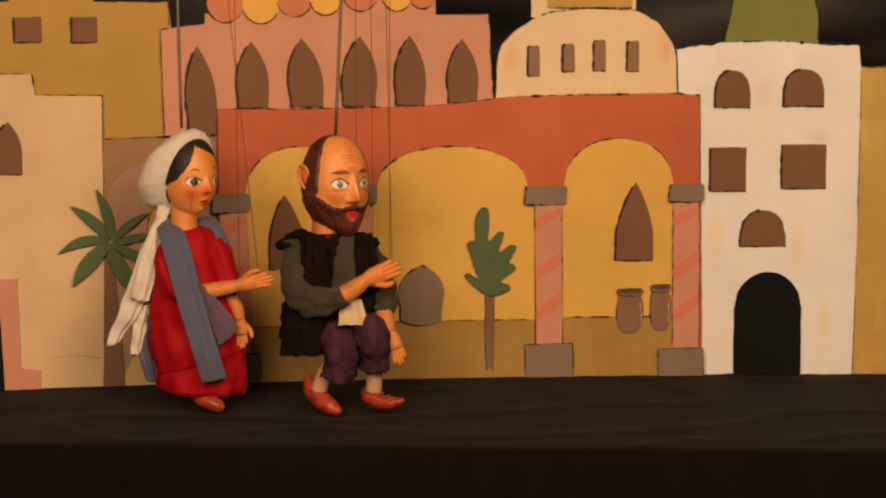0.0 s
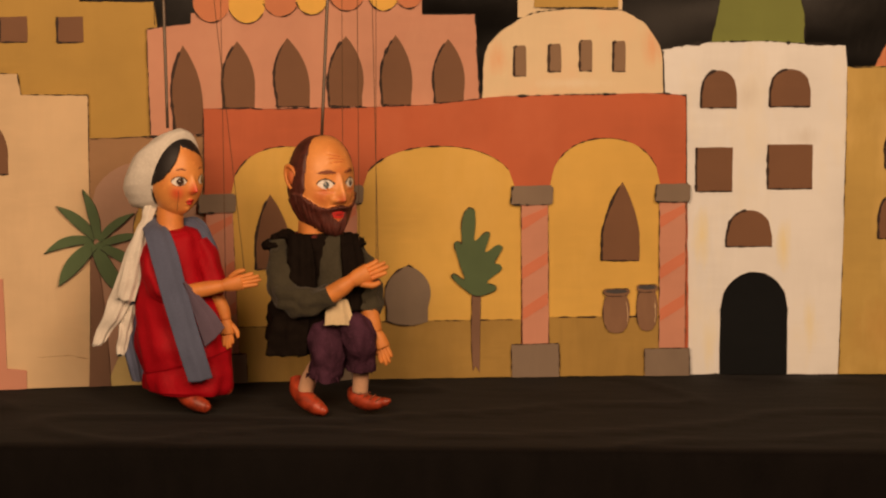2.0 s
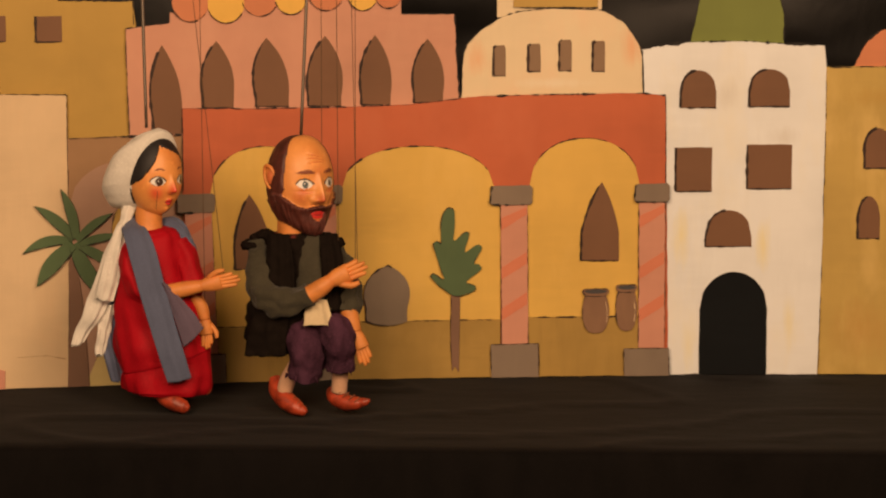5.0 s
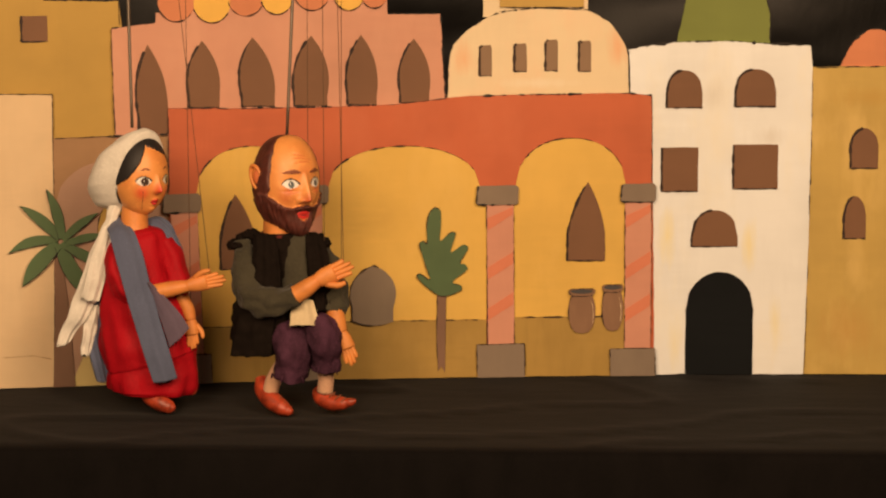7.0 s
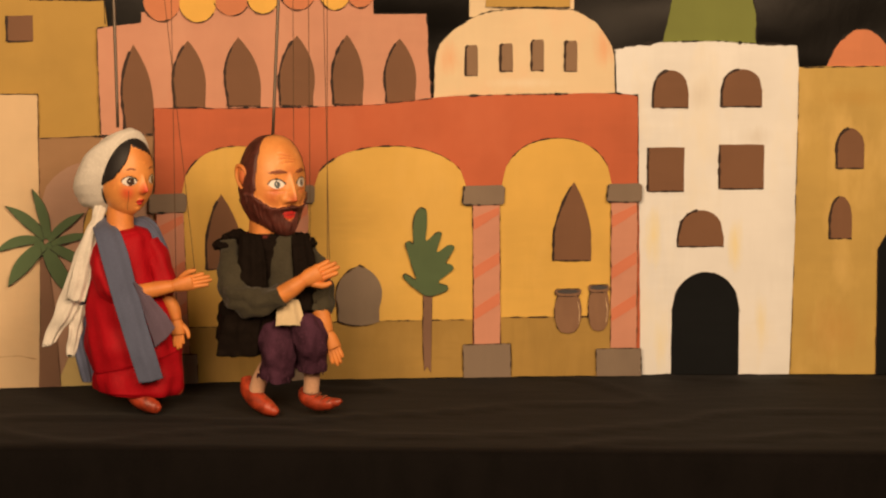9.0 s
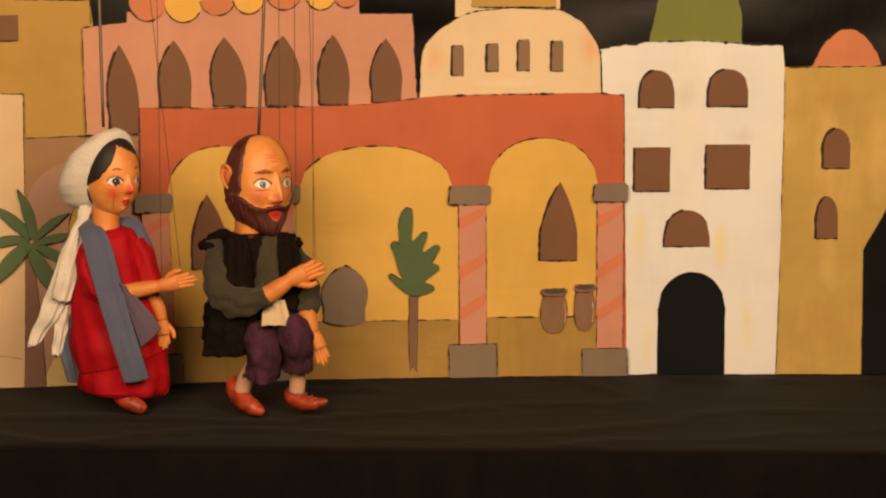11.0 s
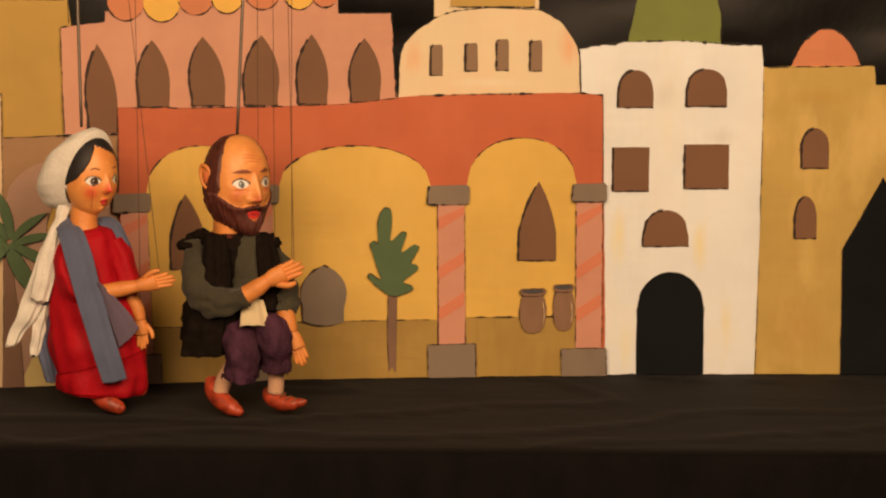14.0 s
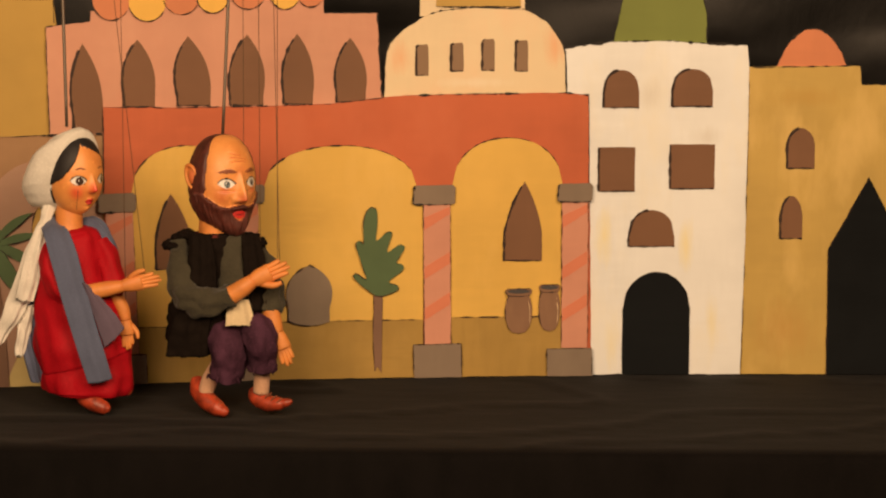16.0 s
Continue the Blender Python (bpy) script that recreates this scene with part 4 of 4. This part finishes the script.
VHEAD = (-0.0243, 0.0000, 0.5078)
d.head(VHEAD, 36, (R, 0.062), 0.087, 0.084, 0.17, veiled_sculpt, veiled_region, 0.86)
d.headscarf(VHEAD, 37, SCARF)
d.limb([(-0.0741, 0.0300, 0.4562), (-0.0819, 0.0120, 0.4341), (-0.0883, 0.0060, 0.4106), (-0.1011, -0.0040, 0.3718)], [0.020, 0.0135, 0.013, 0.017], SCARF, 26, 7, 0.003, 55, 0.10, 6)
d.ribbon([(-0.0921, -0.0100, 0.4054), (-0.1110, -0.0180, 0.3556), (-0.1288, -0.0220, 0.2955), (-0.1553, -0.0200, 0.2247), (-0.1940, -0.0140, 0.1484)], [0.012, 0.020, 0.024, 0.023, 0.014], SCARF, (1, 0.25, 0.10), 0.0022, 9, 0.016, 20, 0.012, 25, 0.0014)
d.ribbon([(-0.0934, -0.0200, 0.4019), (-0.1088, -0.0340, 0.3457), (-0.1242, -0.0380, 0.2857), (-0.1345, -0.0360, 0.2465)], [0.012, 0.019, 0.021, 0.019], SCARF, (1, 0.2, -0.25), 0.0022, 9, 0.014, 22, 0.010, 25, 0.0014)
d.ribbon([(-0.1251, -0.0060, 0.2317), (-0.1357, -0.0040, 0.1762), (-0.1463, -0.0020, 0.1230)], [0.016, 0.017, 0.010], SCARF, (1, 0.4, 0.1), 0.002, 8, 0.008, 40, 0.014, 21, 0.0016)
d.limb([(-0.0344, 0.0060, 0.4732), (-0.0378, 0.0040, 0.4100), (-0.0372, 0.0020, 0.3711)], [0.026, 0.029, 0.036], SKIN, 24)
d.limb([(-0.0321, 0.0000, 0.3958), (-0.0310, 0.0000, 0.3872), (-0.0288, 0.0000, 0.3712), (-0.0271, 0.0000, 0.3246), (-0.0244, 0.0000, 0.2656), (-0.0193, 0.0000, 0.2039), (-0.0129, 0.0000, 0.1444), (-0.0072, 0.0000, 0.1158), (-0.0050, 0.0000, 0.1046), (-0.0030, 0.0000, 0.0772), (-0.0009, 0.0000, 0.0511), (-0.0011, 0.0000, 0.0399)],
       [(0.030, 0.030), (0.052, 0.042), (0.064, 0.050), (0.076, 0.060), (0.086, 0.068), (0.096, 0.078), (0.101, 0.085), (0.100, 0.085), (0.095, 0.081), (0.098, 0.085), (0.096, 0.083), (0.088, 0.076)], SATIN, 140, 9, 0.0085, 22, 0.018, 11, 1.25)
d.limb([(-0.0736, -0.0120, 0.3663), (-0.0745, -0.0360, 0.3210), (-0.0552, -0.0540, 0.2722), (-0.0124, -0.0660, 0.2635)], [0.022, 0.028, 0.030, 0.026], SATIN, 48, 9, 0.006, 34, 0.05, 6)
d.limb([(0.0228, -0.0100, 0.3668), (0.0412, -0.0220, 0.3266), (0.0511, -0.0340, 0.2817), (0.0482, -0.0400, 0.2558)], [0.022, 0.026, 0.026, 0.022], SATIN, 36, 8, 0.006, 26, 0.06, 5)
d.limb([(-0.0053, -0.0720, 0.2655), (0.0329, -0.0800, 0.2746), (0.0723, -0.0860, 0.2820)], [0.018, 0.017, 0.013], SKIN)
d.palm((0.0699, -0.0860, 0.2821), (0.1510, -0.0980, 0.2994), 0.006, 1)
d.limb([(0.0556, -0.0340, 0.2571), (0.0720, -0.0360, 0.2264), (0.0777, -0.0380, 0.2008)], [0.014, 0.014, 0.012], SKIN)
d.palm((0.0777, -0.0380, 0.2033), (0.0839, -0.0440, 0.1378), 0.005, 1, 0.9, (1, 0, 0))
d.ribbon([(-0.0712, 0.0300, 0.4169), (-0.0753, -0.0120, 0.4078), (-0.0651, -0.0480, 0.3907), (-0.0507, -0.0720, 0.3441), (-0.0341, -0.0940, 0.2781), (-0.0141, -0.1080, 0.2048), (0.0051, -0.1120, 0.1371), (0.0211, -0.1080, 0.0823)], [0.014, 0.022, 0.027, 0.029, 0.028, 0.027, 0.027, 0.026], SHAWL, (1, 0.1, 0.14), 0.003, 9, 0.004, 18, 0.003, 21, 0.0006)
d.ribbon([(-0.0124, -0.0900, 0.2916), (0.0177, -0.0980, 0.2437), (0.0386, -0.0980, 0.2044), (0.0526, -0.0940, 0.1718)], [0.003, 0.016, 0.025, 0.030], SHAWL_THIN, (0.72, 0.1, 0.68), 0.002, 9, 0.004, 22, 0.003, 21, 0.0006)
d.ribbon([(-0.0690, 0.0360, 0.3989), (-0.0277, 0.0440, 0.3996), (0.0084, 0.0220, 0.4069), (0.0341, -0.0040, 0.3903), (0.0526, -0.0160, 0.3525), (0.0617, -0.0140, 0.3103), (0.0651, -0.0080, 0.2713)], [0.010, 0.014, 0.017, 0.017, 0.015, 0.013, 0.008], SHAWL, (0.5, 0.6, 0.5), 0.003, 8, 0.004, 26, 0.0, 15, 0.002)
d.ribbon([(-0.1020, 0.0120, 0.3144), (-0.1201, 0.0100, 0.2413), (-0.1262, 0.0080, 0.1677), (-0.1176, 0.0060, 0.1061), (-0.1087, 0.0060, 0.0612)], [0.010, 0.018, 0.020, 0.018, 0.014], SHAWL, (1, 0.2, 0), 0.003, 8, 0.006, 26, 0.004, 15, 0.003)
d.limb([(-0.0186, -0.0360, 0.0523), (-0.0082, -0.0500, 0.0374), (0.0106, -0.0640, 0.0262), (0.0295, -0.0740, 0.0191), (0.0402, -0.0800, 0.0175)], [0.016, 0.0195, 0.0185, 0.0145, 0.006], SHOE, 24, 7)
d.limb([(0.0539, -0.0040, 0.0593), (0.0655, -0.0180, 0.0517), (0.0796, -0.0300, 0.0475), (0.0879, -0.0360, 0.0497)], [0.016, 0.017, 0.013, 0.005], SHOE, 24, 7)
veiled = d.finish("marionette", (-0.631, -0.440, TZ), 7.8)
tagged(veiled, "marionette in red dress, blue shawl and white veil", "puppet", "marionettes")

# bearded marionette in a black vest
d = Doll()
R = 0.069
BEARD_TOP = ((-180, -0.036), (-112, -0.034), (-88, -0.016), (-72, -0.020), (-55, -0.033), (-38, -0.046), (-22, -0.048), (-10, -0.0435), (10, -0.0435), (22, -0.048), (38, -0.046), (55, -0.033), (72, -0.020), (88, -0.016), (112, -0.034), (180, -0.036))

HAIR_FRONT = ((-0.03, 0.018), (-0.01, 0.029), (0.045, 0.028), (0.070, 0.022), (0.090, 0.013), (0.103, 0.004))


def mouth(s, z):
    return (s / 0.0175) ** 2 + ((z + 0.0630 - 10 * s * s) / 0.0070) ** 2


def bearded_cover(lam, f, z):
    """How far beard (first) and hair (second) cover the wood."""
    edge = along(math.degrees(lam), BEARD_TOP) + 0.0010 * math.sin(lam * 31) * math.sin(lam * 13 + 1)
    beard = step_up(edge - z, -0.0006, 0.0040) * step_up(math.radians(112) - abs(lam), 0, 0.10)
    if f > 0:
        beard *= step_up(mouth(lam * R, z), 0.95, 1.30)
    hair = step_up(along(z, HAIR_FRONT) + 0.0008 * math.sin(z * 170 + lam * 9) - f, -0.0012, 0.0030) * step_up(z, -0.046, -0.040)
    return beard, hair * (1 - beard)


def bearded_sculpt(lam, x, f, z):
    s = lam * R
    beard, hair = bearded_cover(lam, f, z)
    wave = 0.7 * math.sin(lam * 24 + 60 * z + 9 * noise.noise(Vector((lam * 3.4, z * 30, 0.4)))) + 1.2 * noise.noise(Vector((lam * 9, z * 34, 7.0))) + 0.6 * noise.noise(Vector((lam * 26, z * 60, 2.0)))
    out = beard * (0.0085 + 0.0022 * wave) + hair * (0.0034 + 0.0008 * wave)
    df = dz = 0.0
    if f > 0:
        bridge = along(z, ((-0.0410, 0.0), (-0.0375, 0.62), (-0.0315, 1.0), (-0.0225, 0.88), (0.000, 0.44), (0.020, 0.16), (0.030, 0.0)))
        df += 0.0245 * bridge * bell(s, 0, 0.0056 + 0.0052 * bridge)
        for e in (-1, 1):
            df += 0.0090 * bell(s, e * 0.0140, 0.0056) * bell(z, -0.0335, 0.0060)
            df += 0.0034 * bell(s, e * 0.024, 0.017) * bell(z, 0.031, 0.008) - 0.0046 * bell(s, e * 0.033, 0.017) * bell(z, 0.005, 0.013)
            df += 0.0026 * bell(s, e * 0.033, 0.014) * bell(z, 0.002, 0.009) + 0.0030 * bell(s, e * 0.033, 0.016) * bell(z, -0.024, 0.012)
            df -= 0.0030 * bell(s, e * 0.032, 0.016) * bell(z, -0.0125, 0.0022)
            df += beard * 0.0045 * bell(s, e * 0.012, 0.010) * bell(z, -0.0490, 0.0050)
        for k, zz in enumerate((0.047, 0.055, 0.063)):
            df -= 0.0020 * bell(z, zz + 0.003 * math.cos(lam * 5 + k), 0.0016) * step_up(0.032 - abs(s), 0, 0.014)
        df -= 0.0030 * (bell(s, -0.026 - (z + 0.030) * 0.3, 0.0026) + bell(s, 0.026 + (z + 0.030) * 0.3, 0.0026)) * bell(z, -0.034, 0.010)
        df += (1 - beard) * 0.0070 * step_up(1.25 - mouth(s, z), 0, 0.6) - 0.0015 * bell(s, 0, 0.013) * bell(z, -0.0625 + 10 * s * s, 0.0012)
    tip = bell(lam, 0.12, radians(62)) * step_up(-z, 0.056, 0.092)
    return x / R * out, f / R * out + df + 0.022 * tip, dz - 0.018 * tip - 0.3 * out * step_up(-z, 0.05, 0.09)


def bearded_region(lam, x, f, z):
    s = lam * R
    beard, hair = bearded_cover(lam, f, z)
    if max(beard, hair) > 0.02:
        return HAIR_BROWN
    if f > 0:
        for e in (-1, 1):
            got = eye_paint((s - e * 0.0330) * e, z - 0.0030, 0.0178, 0.0102, 0.0071, (0.0012 * e, 0.0), BLUSH)
            if got:
                return got
            arc = 0.0275 + 0.0030 * bell(s, e * 0.030, 0.014) + 0.0010 * math.sin(s * 1400)
            if abs(s - e * 0.031) < 0.021 and abs(z - arc) < 0.0048 * bell(s, e * 0.030, 0.018):
                return BROW
        for k, zz in enumerate((0.047, 0.055, 0.063)):
            if abs(s) < 0.026 and abs(z - zz - 0.003 * math.cos(lam * 5 + k)) < 0.0008 * (1 - (s / 0.026) ** 2):
                return BLUSH
        for e in (-1, 1):
            if abs(s - e * 0.032) < 0.016 and abs(z + 0.0125 + 0.0030 * bell(s, e * 0.032, 0.012)) < 0.0009:
                return BLUSH
        m = mouth(s, z)
        if m < 1.1:
            return LIP_DARK if abs(z + 0.0625 - 10 * s * s) < 0.0006 and m < 0.7 else BLUSH if z < -0.0675 + 10 * s * s else LIP
    return MALE_FACE


BHEAD = (-0.0207, 0.0000, 0.4965)
d.head(BHEAD, 33, (R, 0.073), 0.101, 0.096, 0.03, bearded_sculpt, bearded_region, 0.82)
EAR = (-0.0807, -0.0250, 0.5084)
d.ball(EAR, (0.0085, 0.0195, 0.0270), SKIN, 62, -8, 0, 60, 22, 0.25)
d.limb([Vector(EAR) + Vector(p) for p in ((0.008, -0.014, -0.010), (0.004, -0.016, 0.010), (-0.004, -0.011, 0.024), (-0.013, 0.000, 0.025), (-0.016, 0.004, 0.010), (-0.012, 0.000, -0.010), (-0.004, -0.008, -0.022))], [0.002, 0.0034, 0.0042, 0.0046, 0.0044, 0.004, 0.0034], SKIN, 12, 6)
d.ball(Vector(EAR) + Vector((-0.003, -0.010, 0.002)), (0.004, 0.009, 0.015), BLUSH, 62, -8, 0, 60, 16)
d.limb([(-0.0334, 0.0000, 0.4162), (-0.0361, 0.0000, 0.3870), (-0.0363, 0.0000, 0.3625)], [0.037, 0.036, 0.040], SKIN, 24)
d.limb([(-0.0361, 0.0000, 0.3870), (-0.0362, 0.0000, 0.3809)], [(0.043, 0.041), (0.045, 0.043)], COLLAR, 30, 4, 0.001, 60)
d.limb([(-0.0349, 0.0000, 0.3894), (-0.0349, 0.0000, 0.3821), (-0.0363, 0.0000, 0.3650), (-0.0379, 0.0000, 0.3160), (-0.0420, 0.0000, 0.2546), (-0.0485, 0.0000, 0.2030), (-0.0550, 0.0000, 0.1562), (-0.0589, 0.0000, 0.1340)],
       [(0.036, 0.036), (0.060, 0.044), (0.076, 0.052), (0.082, 0.060), (0.088, 0.066), (0.093, 0.072), (0.088, 0.070), (0.078, 0.060)], VEST, 110, 10, 0.007, 60, 0.022, 9)
for p in ((-0.1122, -0.0080, 0.3741), (-0.1255, -0.0160, 0.3643), (-0.0976, -0.0140, 0.3833), (0.0374, -0.0120, 0.3770), (0.0506, -0.0160, 0.3665)):
    d.ball(p, (0.021, 0.026, 0.012), VEST, 0, 0, 0.007, 95, 30)
d.limb([(-0.0037, -0.0180, 0.3745), (0.0008, -0.0340, 0.3573), (0.0027, -0.0460, 0.2981), (0.0046, -0.0560, 0.2387)], [(0.020, 0.016), (0.034, 0.022), (0.036, 0.030), (0.036, 0.032)], SHIRT, 32, 7, 0.005, 30)
d.ribbon([(0.0104, -0.0880, 0.2560), (0.0137, -0.0960, 0.2282), (0.0169, -0.1120, 0.2042)], [0.022, 0.028, 0.034], LINEN, (1, 0.1, -0.06), 0.003, 9, 0.004, 26, 0.003, 17, 0.0015)
d.ribbon([(-0.0710, -0.0460, 0.3911), (-0.0666, -0.0720, 0.3391), (-0.0720, -0.0820, 0.2680), (-0.0918, -0.0740, 0.1940), (-0.0997, -0.0660, 0.1316)], [0.022, 0.030, 0.036, 0.042, 0.046], VEST, (1, -0.25, 0), 0.007, 9, 0.007, 55, 0.007, 21, 0.002)
d.ribbon([(0.0371, -0.0400, 0.3870), (0.0437, -0.0640, 0.3491), (0.0479, -0.0740, 0.2899), (0.0499, -0.0740, 0.2315)], [0.018, 0.024, 0.024, 0.020], VEST, (1, 0.25, 0), 0.007, 9, 0.007, 55, 0.006, 21, 0.002)
d.limb([(-0.1111, -0.0120, 0.3661), (-0.1077, -0.0400, 0.3165), (-0.0948, -0.0720, 0.2642), (-0.0578, -0.0920, 0.2477), (-0.0243, -0.1020, 0.2574), (-0.0028, -0.1060, 0.2688)], [0.024, 0.030, 0.033, 0.031, 0.028, 0.0255], SHIRT, 48, 12, 0.010, 42, 0.05, 5, 0.8)
d.limb([(-0.0076, -0.1060, 0.2664), (0.0175, -0.1120, 0.2828), (0.0425, -0.1160, 0.3013)], [0.020, 0.019, 0.0145], SKIN)
d.palm((0.0377, -0.1160, 0.2989), (0.1163, -0.1220, 0.3352), 0.0064, -1, 1.15)
d.limb([(0.0422, -0.0120, 0.3660), (0.0658, -0.0260, 0.3140), (0.0773, -0.0400, 0.2599), (0.0744, -0.0520, 0.2227)], [0.023, 0.028, 0.029, 0.026], SHIRT, 48, 12, 0.010, 42, 0.05, 5, 0.8)
d.limb([(0.0792, -0.0540, 0.2279), (0.0850, -0.0580, 0.2041), (0.0920, -0.0620, 0.1802)], [0.019, 0.018, 0.0145], SKIN)
d.palm((0.0908, -0.0620, 0.1827), (0.1191, -0.0720, 0.1107), 0.0056, -1, 1.05, (1, 0, 0))
d.limb([(-0.0366, 0.0000, 0.1758), (-0.0176, -0.0580, 0.1685), (-0.0095, -0.0740, 0.1419), (-0.0121, -0.0660, 0.1111), (-0.0158, -0.0580, 0.0875)], [0.044, 0.042, 0.040, 0.037, 0.038], TROUSER, 60, 10, 0.006, 44, 0.045, 7)
d.limb([(0.0169, 0.0000, 0.1826), (0.0426, -0.0660, 0.1863), (0.0565, -0.0860, 0.1653), (0.0589, -0.0760, 0.1317), (0.0589, -0.0680, 0.1070)], [0.042, 0.039, 0.036, 0.032, 0.033], TROUSER, 60, 10, 0.006, 44, 0.045, 7)
for base, rad in (((-0.0158, -0.0580, 0.0875), 0.037), ((0.0589, -0.0680, 0.1070), 0.032)):
    for k in range(11):
        a = math.tau * k / 11 + 0.2
        p = Vector(base) + Vector((rad * math.cos(a), rad * math.sin(a), 0.004))
        d.limb([p, p + Vector((0.003 * math.sin(k * 2.3), -0.001, -0.007)), p + Vector((0.006 * math.sin(k * 2.3), -0.002, -0.012 - 0.005 * math.sin(k * 3.7)))], [0.0042, 0.0028, 0.0008], TROUSER, 6, 3)
d.limb([(-0.0325, -0.0440, 0.1048), (-0.0509, -0.0400, 0.0747), (-0.0596, -0.0360, 0.0469)], [0.019, 0.0175, 0.017], STOCKING, 20)
d.limb([(0.0603, -0.0600, 0.1165), (0.0602, -0.0540, 0.0810), (0.0577, -0.0500, 0.0482)], [0.018, 0.017, 0.017], STOCKING, 20)
d.limb([(-0.0800, -0.0060, 0.0735), (-0.0729, -0.0200, 0.0489), (-0.0573, -0.0420, 0.0320), (-0.0369, -0.0600, 0.0193), (-0.0213, -0.0720, 0.0129), (-0.0129, -0.0780, 0.0116)], [0.012, 0.020, 0.0205, 0.018, 0.012, 0.005], SHOE, 26, 7)
d.limb([(0.0460, -0.0280, 0.0490), (0.0517, -0.0420, 0.0369), (0.0707, -0.0580, 0.0275), (0.0922, -0.0720, 0.0275), (0.1100, -0.0820, 0.0318), (0.1219, -0.0880, 0.0365)], [0.0150, 0.0195, 0.018, 0.0145, 0.0095, 0.004], SHOE, 26, 7)
for start, way in (((-0.0668, -0.0440, 0.0485), (0.0095, -0.009, -0.0085)), ((0.0563, -0.0620, 0.0469), (0.0115, -0.007, -0.0045))):
    for k in range(4):
        p = Vector(start) + Vector(way) * k
        d.limb([p + Vector((-0.004, 0.002, -0.006)), p + Vector((0.003, -0.004, 0.003)), p + Vector((0.012, 0.002, 0.008))], [0.0014, 0.0016, 0.0014], BROW, 8, 4)
bearded = d.finish("marionette", (-0.321, -0.445, TZ), 4.2)
tagged(bearded, "bearded marionette in black vest and purple trousers", "puppet", "marionettes")



def line_part(name, a, b, r, mat, parent):
    bm = bmesh.new()
    a, b = Vector(a), Vector(b)
    rings = []
    n = 8
    for i in range(n + 1):
        u = i / n
        p = a.lerp(b, u)
        rings.append([bm.verts.new(p + Vector((r * math.cos(k * math.tau / 8), r * math.sin(k * math.tau / 8), 0))) for k in range(8)])
    for p, q in zip(rings, rings[1:]):
        for k in range(8):
            bm.faces.new((p[k], p[(k + 1) % 8], q[(k + 1) % 8], q[k]))
    bm.faces.new(rings[0]), bm.faces.new(rings[-1])
    return part(name, bm, mat, parent, "", True)


for doll, foot, top, strings in (
        (veiled, (-0.0394, 0.0100, 0.6114), (-0.0464, 0.0200, 1.0620), (((0.1189, -0.0900, 0.2927), (0.0454, -0.0200, 1.0627)), ((0.0787, -0.0400, 0.1901), (0.0778, 0.0300, 1.0615)))),
        (bearded, (-0.0187, 0.0100, 0.5974), (0.0042, 0.0200, 1.0621), (((0.0974, -0.1150, 0.3319), (0.0874, 0.0000, 1.0625)), ((0.0933, -0.0600, 0.1799), (0.0998, 0.0200, 1.0620)), ((0.0234, -0.0500, 0.1642), (0.0270, 0.0300, 1.0618)), ((0.0585, -0.0500, 0.1760), (0.0593, 0.0300, 1.0618))))):
    control = tagged(new("marionette_control"), "grey steel rod and thin threads holding a marionette", "puppet control", "marionette controls")
    control.location, control.rotation_euler = doll.location, doll.rotation_euler
    line_part("rod", foot, top, 0.0034, STEEL, control)
    for a, b in strings:
        line_part("thread", a, b, 0.0007, THREAD, control)
